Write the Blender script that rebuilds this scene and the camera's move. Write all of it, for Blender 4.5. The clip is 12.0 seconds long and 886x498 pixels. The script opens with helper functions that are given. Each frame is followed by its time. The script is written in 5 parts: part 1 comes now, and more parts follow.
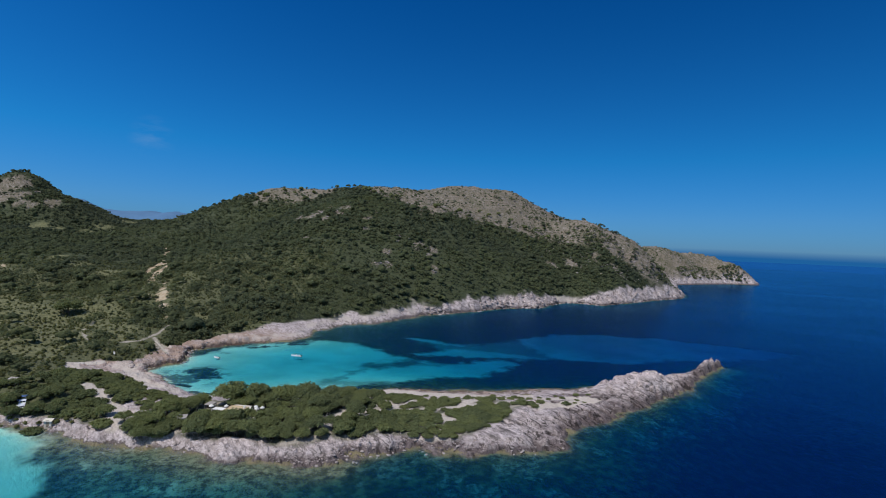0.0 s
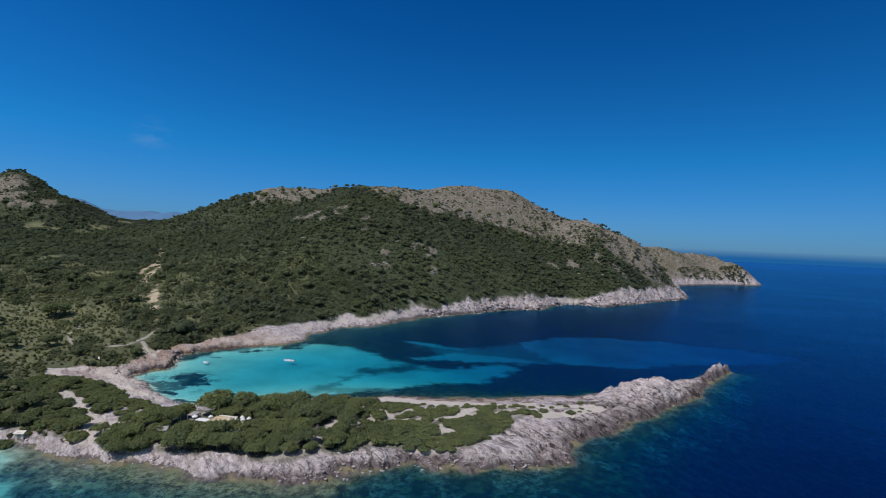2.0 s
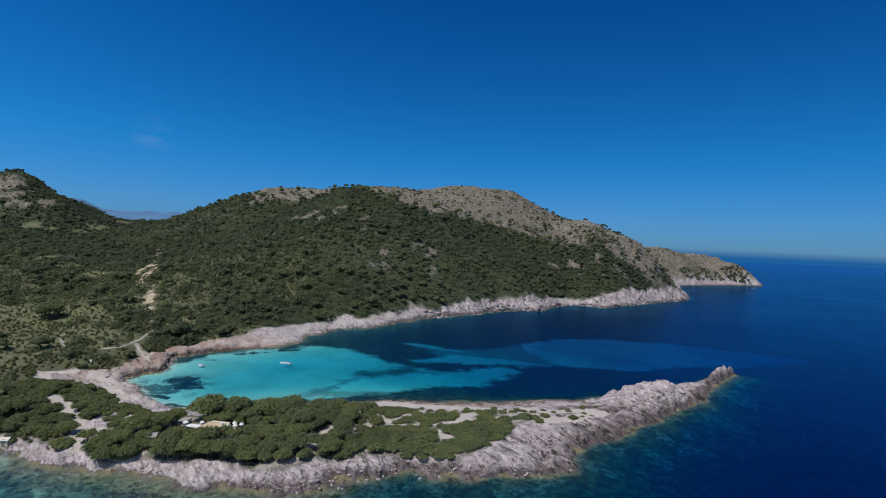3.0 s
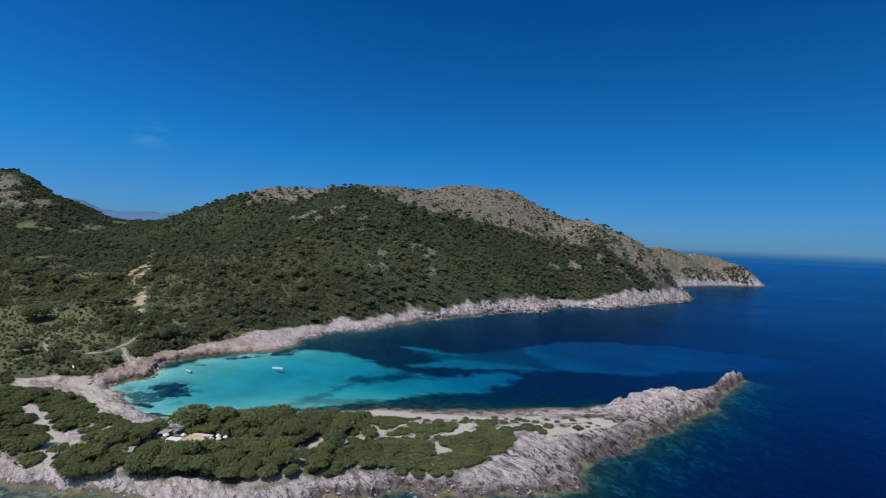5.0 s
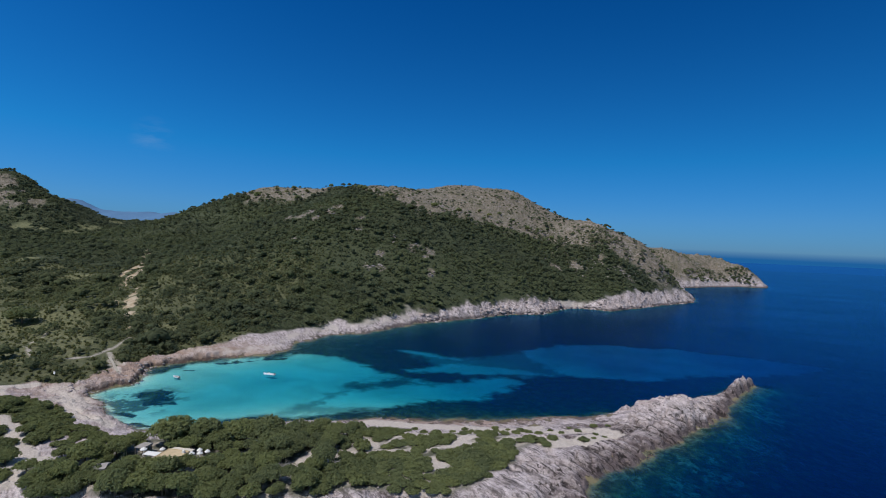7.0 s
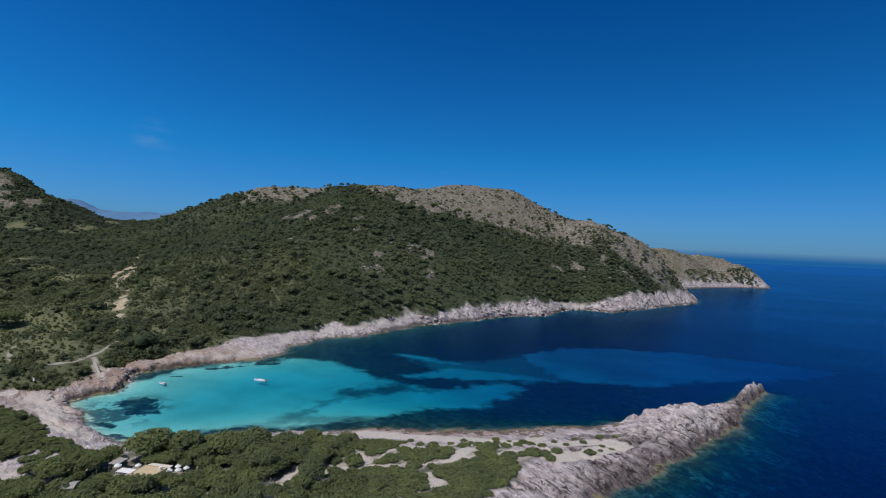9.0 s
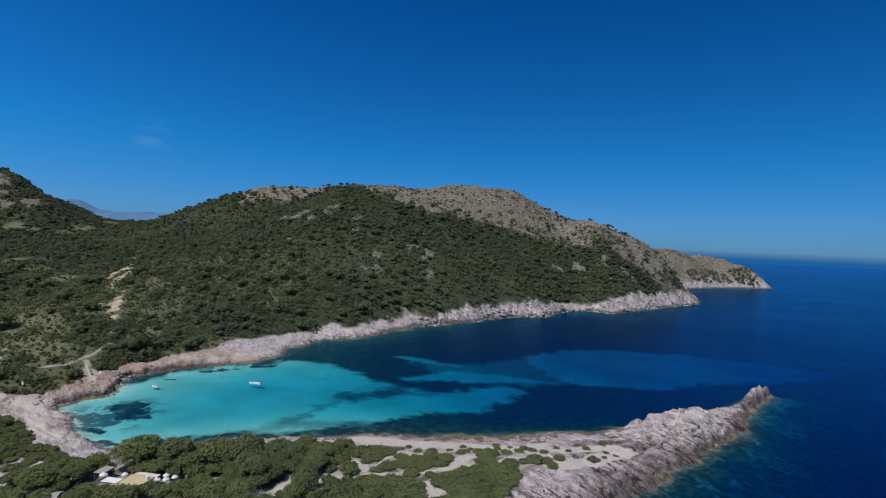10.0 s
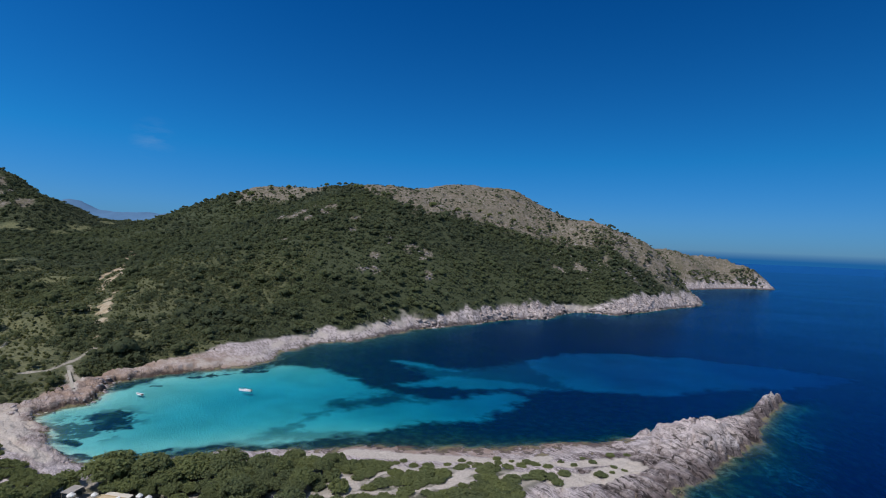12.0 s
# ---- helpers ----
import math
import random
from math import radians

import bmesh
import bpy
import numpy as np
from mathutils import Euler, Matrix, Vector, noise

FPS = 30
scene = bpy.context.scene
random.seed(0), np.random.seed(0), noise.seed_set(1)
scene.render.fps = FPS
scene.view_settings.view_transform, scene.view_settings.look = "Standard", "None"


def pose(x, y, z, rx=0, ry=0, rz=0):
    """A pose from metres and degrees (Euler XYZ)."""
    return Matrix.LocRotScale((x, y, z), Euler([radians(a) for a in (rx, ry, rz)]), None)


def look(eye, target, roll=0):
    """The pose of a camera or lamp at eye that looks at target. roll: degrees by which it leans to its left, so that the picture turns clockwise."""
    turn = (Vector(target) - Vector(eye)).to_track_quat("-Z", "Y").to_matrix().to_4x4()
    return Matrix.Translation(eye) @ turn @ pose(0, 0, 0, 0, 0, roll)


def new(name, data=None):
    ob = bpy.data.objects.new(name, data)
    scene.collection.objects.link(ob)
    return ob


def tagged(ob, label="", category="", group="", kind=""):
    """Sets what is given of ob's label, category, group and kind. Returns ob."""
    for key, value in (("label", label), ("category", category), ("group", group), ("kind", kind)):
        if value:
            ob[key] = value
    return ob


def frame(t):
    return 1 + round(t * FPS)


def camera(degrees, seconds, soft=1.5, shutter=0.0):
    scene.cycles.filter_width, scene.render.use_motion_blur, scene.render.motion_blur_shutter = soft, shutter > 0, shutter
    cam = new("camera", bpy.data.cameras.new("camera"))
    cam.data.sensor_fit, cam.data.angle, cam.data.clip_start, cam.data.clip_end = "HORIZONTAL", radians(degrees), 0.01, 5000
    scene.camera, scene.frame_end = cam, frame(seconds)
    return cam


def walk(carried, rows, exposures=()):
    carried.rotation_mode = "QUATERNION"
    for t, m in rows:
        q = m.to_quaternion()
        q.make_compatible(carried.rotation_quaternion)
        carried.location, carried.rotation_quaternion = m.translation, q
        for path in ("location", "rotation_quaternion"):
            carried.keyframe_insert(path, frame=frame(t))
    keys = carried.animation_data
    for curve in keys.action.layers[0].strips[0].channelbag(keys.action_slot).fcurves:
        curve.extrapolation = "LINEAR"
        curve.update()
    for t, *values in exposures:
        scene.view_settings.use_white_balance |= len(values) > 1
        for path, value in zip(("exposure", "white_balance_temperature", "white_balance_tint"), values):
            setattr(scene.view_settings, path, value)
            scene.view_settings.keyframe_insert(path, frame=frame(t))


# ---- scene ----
# ---- camera: a drone sliding forward over the sea at a steady height ----
cam = camera(85.0, 12.0, soft=1.05)
AHEAD, ASIDE, RISE = 52.1, 4.38, 0.95      # metres gone after twelve seconds


def drone(t):
    s = t / 12.0
    g = s - 0.015 * s * (s - 1.0)
    return (pose(ASIDE * g, AHEAD * g, 60.0 + RISE * g, 0, 0, 0.071 * s)
            @ pose(0, 0, 0, 90.0 - 0.726 + 0.201 * s) @ pose(0, 0, 0, 0, 0, 2.45 + 0.038 * s))


walk(cam, [(t, drone(t)) for t in (0.0, 1.5, 3.0, 4.5, 6.0, 7.5, 9.0, 10.5, 12.0)])

# ---- world and sun ----
SUN_FROM = Vector((-0.45, -0.40, 1.0)).normalized()
world = bpy.data.worlds.new("sky")
scene.world = world
world.use_nodes = True
wn, wl = world.node_tree.nodes, world.node_tree.links
wn.clear()
w_out = wn.new("ShaderNodeOutputWorld")
w_bg = wn.new("ShaderNodeBackground")
w_sky = wn.new("ShaderNodeTexSky")
w_sky.sky_type, w_sky.sun_disc = "NISHITA", False
w_sky.sun_elevation = math.asin(SUN_FROM.z)
w_sky.sun_rotation = math.atan2(SUN_FROM.x, SUN_FROM.y)
w_sky.altitude, w_sky.air_density, w_sky.dust_density, w_sky.ozone_density = 60.0, 1.0, 0.25, 3.0
w_bg.inputs["Strength"].default_value = 0.11
w_geo = wn.new("ShaderNodeTexCoord")
w_sep = wn.new("ShaderNodeSeparateXYZ")
wl.new(w_geo.outputs["Generated"], w_sep.inputs[0])
# deep polarised blue above, paler towards the horizon
w_ramp = wn.new("ShaderNodeValToRGB")
w_el = wn.new("ShaderNodeMapRange")
w_el.inputs[1].default_value, w_el.inputs[2].default_value = 0.0, 1.0
wl.new(w_sep.outputs[2], w_el.inputs[0])
wl.new(w_el.outputs[0], w_ramp.inputs[0])
stops = w_ramp.color_ramp.elements
stops[0].position, stops[0].color = 0.0, (0.15, 0.37, 0.82, 1)
stops[1].position, stops[1].color = 1.0, (1.2, 1.15, 1.1, 1)
for place, tint in ((0.06, (0.14, 0.42, 0.86, 1)), (0.17, (0.05, 0.47, 0.88, 1)), (0.46, (0.012, 0.352, 0.785, 1)), (0.60, (0.25, 0.55, 0.85, 1)), (0.78, (1.1, 1.1, 1.05, 1))):
    stops.new(place).color = tint
w_mul = wn.new("ShaderNodeMix")
w_mul.data_type, w_mul.blend_type = "RGBA", "MULTIPLY"
# the polarised band lies across the sun's way; towards the sun the sky stays pale
w_pol = wn.new("ShaderNodeMapRange")
w_pol.inputs[1].default_value, w_pol.inputs[2].default_value, w_pol.inputs[3].default_value = -0.35, 0.15, 0.15
wl.new(w_sep.outputs[1], w_pol.inputs[0])
wl.new(w_pol.outputs[0], w_mul.inputs[0])
wl.new(w_sky.outputs[0], w_mul.inputs[6])
wl.new(w_ramp.outputs[0], w_mul.inputs[7])
# a few thin wisps of cirrus low over the valley
w_cloud = wn.new("ShaderNodeTexNoise")
w_cloud.inputs["Scale"].default_value, w_cloud.inputs["Detail"].default_value, w_cloud.inputs["Roughness"].default_value = 14.0, 6.0, 0.65
w_map = wn.new("ShaderNodeMapping")
w_map.inputs["Scale"].default_value = (1.0, 1.0, 4.5)
wl.new(w_geo.outputs["Generated"], w_map.inputs[0])
wl.new(w_map.outputs[0], w_cloud.inputs["Vector"])
w_thin = wn.new("ShaderNodeMapRange")
w_thin.inputs[1].default_value, w_thin.inputs[2].default_value, w_thin.inputs[4].default_value = 0.46, 0.78, 0.2
wl.new(w_cloud.outputs["Fac"], w_thin.inputs[0])
w_fade = wn.new("ShaderNodeMapRange")
w_fade.inputs[1].default_value, w_fade.inputs[2].default_value, w_fade.inputs[3].default_value, w_fade.inputs[4].default_value = 0.0, 0.04, 0.9, 0.0
w_dist = wn.new("ShaderNodeVectorMath")
w_dist.operation = "DISTANCE"
w_dist.inputs[1].default_value = (-0.513, 0.843, 0.162)
wl.new(w_geo.outputs["Generated"], w_dist.inputs[0])
wl.new(w_dist.outputs["Value"], w_fade.inputs[0])
w_wisp = wn.new("ShaderNodeMath")
w_wisp.operation = "MULTIPLY"
wl.new(w_thin.outputs[0], w_wisp.inputs[0])
wl.new(w_fade.outputs[0], w_wisp.inputs[1])
# paler on the sun's side
w_side = wn.new("ShaderNodeMapRange")
w_side.inputs[1].default_value, w_side.inputs[2].default_value, w_side.inputs[3].default_value, w_side.inputs[4].default_value = -0.7, 0.7, 1.06, 0.84
wl.new(w_sep.outputs[0], w_side.inputs[0])
w_lean = wn.new("ShaderNodeVectorMath")
w_lean.operation = "SCALE"
wl.new(w_mul.outputs[2], w_lean.inputs[0])
wl.new(w_side.outputs[0], w_lean.inputs["Scale"])
w_cirrus = wn.new("ShaderNodeMix")
w_cirrus.data_type = "RGBA"
w_cirrus.inputs[7].default_value = (3.2, 4.2, 5.2, 1)
wl.new(w_wisp.outputs[0], w_cirrus.inputs[0])
wl.new(w_lean.outputs[0], w_cirrus.inputs[6])
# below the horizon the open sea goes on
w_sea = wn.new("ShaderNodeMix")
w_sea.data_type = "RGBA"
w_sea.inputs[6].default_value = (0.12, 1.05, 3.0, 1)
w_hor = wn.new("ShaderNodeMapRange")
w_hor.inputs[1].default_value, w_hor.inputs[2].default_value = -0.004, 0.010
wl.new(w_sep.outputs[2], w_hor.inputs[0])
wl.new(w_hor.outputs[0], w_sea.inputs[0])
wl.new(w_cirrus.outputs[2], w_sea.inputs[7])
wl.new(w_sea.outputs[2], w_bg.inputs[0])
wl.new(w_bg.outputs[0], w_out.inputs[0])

sun_data = bpy.data.lights.new("sun", "SUN")
sun_data.energy, sun_data.angle, sun_data.color = 3.4, radians(0.5), (1.0, 0.95, 0.88)
sun = new("sun", sun_data)
sun.matrix_world = look((0, 0, 300), Vector((0, 0, 300)) - SUN_FROM)

# ---- the lie of the land ----
# coast line, from the beach behind the camera round the spit, the cove and the capes
COAST_SPIT = [(-420, 95), (-300, 100), (-230, 118), (-165, 138), (-128, 142), (-118, 140), (-104, 135), (-94, 133), (-79, 130),
              (-62, 127.5), (-53, 126), (-39, 125), (-25, 126), (-21, 132), (-5, 139), (13, 136), (28, 138), (39, 143), (43, 151),
              (47, 158), (59, 167), (78, 180), (92, 193), (107, 206), (115, 216), (128, 232), (141, 246), (154, 257),
              (150, 263), (139, 254), (122, 239), (101, 228), (73, 213)]
COAST_COVE = [(47, 206), (27, 199), (3, 197), (-20, 196), (-43, 192), (-58, 188), (-74, 181), (-91, 180), (-103, 186), (-113, 197),
              (-125, 207), (-122, 213), (-115, 219), (-119, 233), (-124, 243), (-112, 260), (-94, 270), (-84, 277),
              (-75, 289), (-78, 307), (-67, 331), (-43, 348), (-33, 362), (-11, 395)]
COAST_CAPES = [(3, 405), (36, 432), (63, 460), (95, 470), (130, 520), (149, 528), (174, 516), (217, 552), (281, 609),
               (321, 640), (350, 690), (375, 760), (440, 900), (520, 954), (600, 995), (656, 1000), (690, 1050),
               (700, 1150), (640, 1400), (300, 1800), (-600, 2200), (-2400, 2400), (-2400, 60)]
COAST = np.array(COAST_SPIT + COAST_COVE + COAST_CAPES, float)


def inside_distance(outline, x, y):
    """Metres to a closed outline, positive within it."""
    px, py = np.ravel(x), np.ravel(y)
    best = np.full(px.shape, 1e9)
    inside = np.zeros(px.shape, bool)
    outline = np.asarray(outline, float)
    for (ax, ay), (bx, by) in zip(outline, np.roll(outline, -1, 0)):
        ex, ey = bx - ax, by - ay
        k = np.clip(((px - ax) * ex + (py - ay) * ey) / (ex * ex + ey * ey), 0, 1)
        best = np.minimum(best, (px - ax - k * ex) ** 2 + (py - ay - k * ey) ** 2)
        cross = (ay > py) != (by > py)
        inside ^= cross & (px < ex * (py - ay) / (ey if ey else 1e-9) + ax)
    return np.where(inside, np.sqrt(best), -np.sqrt(best)).reshape(np.shape(x))


def coast_distance(x, y):
    """Metres to the coast line, positive on land, with the rocks' ragged edge."""
    d = inside_distance(COAST, x, y)
    ragged = (fractal(x, y, 8.0, 31, 5, 0.68) - 0.5) * 10.0 + (fractal(x * 0.8 - y * 0.6, x * 0.6 + y * 0.8, 3.0, 37, 2) - 0.5) * 2.5
    return d + (ragged * (1 - 0.6 * step(x, 112, 126) * step(300 - y, 0, 20)) - 1.4) * np.exp(-(d / 14.0) ** 2)


def line_distance(points, x, y):
    """Metres to an open line."""
    best = np.full(np.shape(x), 1e9)
    for (ax, ay), (bx, by) in zip(points[:-1], points[1:]):
        ex, ey = bx - ax, by - ay
        k = np.clip(((x - ax) * ex + (y - ay) * ey) / (ex * ex + ey * ey), 0, 1)
        best = np.minimum(best, (x - ax - k * ex) ** 2 + (y - ay - k * ey) ** 2)
    return np.sqrt(best)


def value_noise(x, y, seed):
    """Smooth lattice noise, 0 to 1."""
    xi, yi = np.floor(x).astype(np.int64), np.floor(y).astype(np.int64)
    fx, fy = x - xi, y - yi
    fx, fy = fx * fx * (3 - 2 * fx), fy * fy * (3 - 2 * fy)

    def lattice(a, b):
        n = (a * 374761393 + b * 668265263 + seed * 1442695041) & 0x7fffffff
        n = ((n ^ (n >> 13)) * 1274126177) & 0x7fffffff
        return ((n ^ (n >> 16)) & 0xffff) / 65535.0
    lo = lattice(xi, yi) * (1 - fx) + lattice(xi + 1, yi) * fx
    hi = lattice(xi, yi + 1) * (1 - fx) + lattice(xi + 1, yi + 1) * fx
    return lo * (1 - fy) + hi * fy


def fractal(x, y, size, seed, octaves=4, gain=0.5):
    total, weight, amp = 0.0, 0.0, 1.0
    for k in range(octaves):
        total = total + amp * value_noise(x / size + 17.3 * k, y / size - 9.1 * k, seed + k)
        weight += amp
        size, amp = size / 2.03, amp * gain
    return total / weight


def step(x, lo, hi):
    k = np.clip((x - lo) / (hi - lo), 0, 1)
    return k * k * (3 - 2 * k)


# hills: middle x, y, height, half-widths along and across, turn in degrees
HILLS = [
    (-74.4, 641.0, 109.9, 150.0, 152.2, 0), (51.9, 896.9, 158.8, 177.6, 196.8, 0), (112, 860, 98, 38, 80, 0), (-273.7, 852.6, 132.2, 155.8, 145, 0), (208.3, 719.6, 94.1, 41.3, 111.2, 0),
    (262.9, 690.1, 88.5, 47.7, 67.4, 0), (450.1, 1032.7, 73.9, 93.7, 97.4, 0), (625.2, 1026.5, 60.3, 54.0, 57.5, 0), (562.1, 1081, 64.9, 83.5, 18.9, 0),
    (-820, 935.5, 156.0, 77.0, 72.5, 0), (-733.0, 877.1, 118, 122.2, 101.3, 0), (-391.6, 1021.7, 91.0, 298.7, 197.5, 0), (-400, 566, 34, 199, 129, 0),
    (-142, 503, 41, 120, 73, 0), (17, 488, 22, 118, 88, 0), (-611, 708, 47, 163, 163, 0), (-130.3, 781.8, 127.0, 150.9, 124.0, 0),
    (-622, 401, 12, 247, 199, 0),
]


def hill_height(x, y):
    total = 0.0
    for hx, hy, h, a, b, turn in HILLS:
        c, s = math.cos(radians(turn)), math.sin(radians(turn))
        u, v = ((x - hx) * c + (y - hy) * s) / a, (-(x - hx) * s + (y - hy) * c) / b
        total = total + (h * np.exp(-0.5 * (u * u + v * v))) ** 4
    return total ** 0.25


# the spit: rocky back, x, y and height of its crest
CREST = np.array([(-130, 165, 3.6), (-80, 152, 3.0), (-40, 158, 3.0), (0, 165, 3.2), (30, 172, 3.0), (52, 184, 2.4), (60, 190, 2.4), (67, 196.5, 2.6), (74, 202, 3.6), (79, 206, 5.4),
                  (84, 209.5, 8.6), (90, 213, 9.6), (96, 216.5, 6.8), (103, 220, 3.8), (106, 221.5, 2.8), (112, 225, 4.6), (118, 229, 2.8), (123.5, 233, 1.2), (127, 236, 3.2),
                  (132, 240, 3.8), (136, 244, 5.2), (141, 248.5, 7.0), (145, 252, 7.6), (149.5, 255.5, 5.0)], float)


def crest_height(x, y):
    w, h = 0.0, 0.0
    for cx, cy, ch in CREST:
        k = np.exp(-((x - cx) ** 2 + (y - cy) ** 2) / (2 * 4.6 ** 2)) + 1e-9
        w, h = w + k, h + k * ch
    return h / w
# ---- end of the lie ----

# what covers the ground: outlines and tracks
SPIT_GREEN = [(-99, 143), (-90, 150), (-79, 160), (-66, 170), (-50, 177), (-20, 182), (-8, 179), (2, 178), (20, 178.5), (32, 177), (32, 172), (28, 168),
              (22, 158), (16, 148), (11, 145), (4, 141), (-3, 143), (-13, 142), (-20, 140), (-24, 136), (-30, 137), (-36, 133.5), (-45, 132.5), (-52, 133.5), (-59, 134.5),
              (-62, 133.5), (-67, 134.5), (-73, 136.5), (-80, 132.5), (-90, 138)]
WEST_GREEN = [(-420, 120), (-180, 141), (-124, 143), (-112, 143), (-103, 144), (-98, 145), (-95, 147), (-103, 156), (-101, 165), (-107, 170), (-105, 177), (-116, 182), (-127, 187),
              (-140, 188), (-152, 196), (-149, 212), (-134, 212), (-136, 238), (-130, 256), (-120, 266), (-119, 276), (-109, 285), (-105, 299), (-94, 316), (-83, 330),
              (-70, 341), (-63, 351), (-55, 355), (-43, 369), (-33, 384), (-25, 394), (-12, 402), (-4, 410), (15, 429), (36, 452), (60, 471), (82, 483), (108, 508), (130, 526), (147, 535), (162, 533), (186, 546),
              (218, 576), (266, 614), (290, 632), (308, 648), (340, 720), (360, 800), (-200, 1400), (-2400, 1400)]
MEADOW = [(-420, 335), (-310, 345), (-262, 318), (-215, 325), (-180, 290), (-166, 262), (-158, 240), (-165, 215), (-158, 196), (-200, 185), (-330, 190), (-420, 200)]
TRACKS = [
    ([(-26, 158), (-20, 160), (-15, 162), (-6, 163), (-1, 164), (5, 166), (10, 170), (16, 171)], 0.8),
    ([(-15, 162), (-12, 166), (-9, 172), (-4, 175), (0, 177)], 0.7),
    ([(8, 169), (11, 173), (14, 176)], 2.0),
    ([(22, 173), (25, 176), (30, 176)], 1.0),
    ([(-15, 166), (-17, 167)], 2.4),
    ([(-1, 175), (-8, 180)], 1.6),
    ([(7, 176), (3, 179), (17, 182), (25, 185), (37, 191)], 1.5),
    ([(-31, 153), (-29, 158)], 2.2),
    ([(4, 156), (3, 154), (3, 158)], 2.4),
    ([(-32, 185), (-26, 186)], 1.0),
    ([(-34, 146), (-31, 155)], 1.6),
    ([(-125, 172), (-107, 158), (-103, 154), (-95, 149), (-86, 145)], 1.8),
    ([(-105, 157), (-100, 150), (-96, 144), (-94, 139)], 1.7),
    ([(-57, 151), (-48, 152)], 2.6),
    ([(-72, 149), (-57, 149)], 2.6),
    ([(-154, 274), (-151, 256), (-152, 244), (-157, 238)], 0.9), ([(-149, 252), (-132, 237)], 0.8),
    ([(-144, 245), (-128, 228)], 1.0),
    ([(-204, 284), (-190, 255), (-187, 246), (-192, 236), (-230, 226)], 0.2),
    ([(-187, 252), (-173, 238)], 0.5),
    ([(-143, 189), (-152, 200), (-146, 208)], 2.0),
    ([(126, 524), (146, 531)], 3.0),
    ([(-20, 188), (10, 187), (40, 185), (58, 190)], 2.6),
    ([(-130, 202), (-119, 190), (-108, 179), (-94, 174)], 2.0),
]
GULLY = [([(-152, 268), (-168, 296), (-178, 312)], -0.2), ([(-180, 314), (-184, 322)], 2.0), ([(-192, 333), (-199, 346)], 4.2), ([(-200, 333), (-206, 342)], 0.6),
         ([(-199, 346), (-217, 378), (-224, 384)], 1.8), ([(-230, 379), (-234, 386)], 2.4), ([(-236, 393), (-243, 412), (-248, 436)], 3.6), ([(-254, 416), (-259, 432), (-260, 447)], 3.2),
         ([(-262, 450), (-288, 502)], 1.2), ([(-289, 503), (-297, 522)], 3.6), ([(-297, 522), (-320, 558)], 0.6), ([(-379, 418), (-388, 425)], 2.0)]
TURF = [(-288, 414, 11), (-148, 294, 9), (-640, 766, 16), (-612, 768, 10), (-583, 790, 12), (-584, 830, 14), (-584, 897, 14), (-368, 462, 9), (-330, 440, 10)]
# pale outcrops in the woods: middle and half-width
OUTCROPS = [(-161, 541, 5), (-148, 538, 6), (-142, 548, 6), (-135, 566, 8), (-123, 546, 6), (-113, 554, 8), (-129, 523, 6), (-115, 534, 5), (-136, 477, 5), (-78, 545, 5),
            (-81, 521, 3.5), (-45, 485, 2.5), (-46, 496, 2.5), (-26, 487, 6), (-11, 489, 5), (-12, 477, 4), (-51, 439, 4), (-59, 437, 4), (-53, 459, 3.5), (-7, 452, 4), (-79, 501, 3.5),
            (161, 600, 9), (133, 582, 6), (221, 599, 6), (193, 618, 7), (221, 641, 10), (246, 647, 10), (229, 676, 10), (216, 604, 6), (262, 632, 9),
            (-728, 835, 16), (-712, 811, 12), (-732, 866, 10), (-692, 811, 9), (-677, 836, 14), (-792, 882, 30), (-745, 820, 18)]
SAND_PATCHES = [
    [(-113, 178), (-130, 200), (-122, 232), (-110, 256), (-90, 270), (-70, 284), (-48, 283), (-32, 271), (-16, 256), (4, 250), (46, 270), (34, 243), (20, 228),
     (-1, 221), (-13, 209), (-25, 202), (-40, 198), (-68, 189), (-85, 176)],
    [(52, 331), (88, 358), (128, 364), (170, 358), (215, 346), (245, 330), (205, 308), (165, 297), (111, 275), (73, 274), (59, 290)],
    [(-19, 310), (-4, 311), (22, 293), (-3, 297)],
    [(-11, 266), (9, 289), (48, 283), (60, 274), (38, 269)],
    [(-84, 60), (-82, 100), (-96, 116), (-110, 136), (-135, 147), (-230, 128), (-300, 110), (-420, 105), (-420, 0)],
]
WEED_PATCHES = [([(-105, 212), (-98, 203)], 4.6), ([(-96, 182), (-88, 181)], 2.2), ([(-84, 184), (-78, 184)], 1.4),
                ([(-75, 185), (-71, 189)], 2.0), ([(-66, 189), (-57, 192)], 1.6), ([(-104, 192), (-97, 189)], 1.2), ([(-110, 245), (-107, 246)], 1.0),
                ([(-100, 258), (-88, 266)], 1.6), ([(-86, 268), (-72, 276)], 1.6), ([(62, 253), (64, 256)], -2.5)]


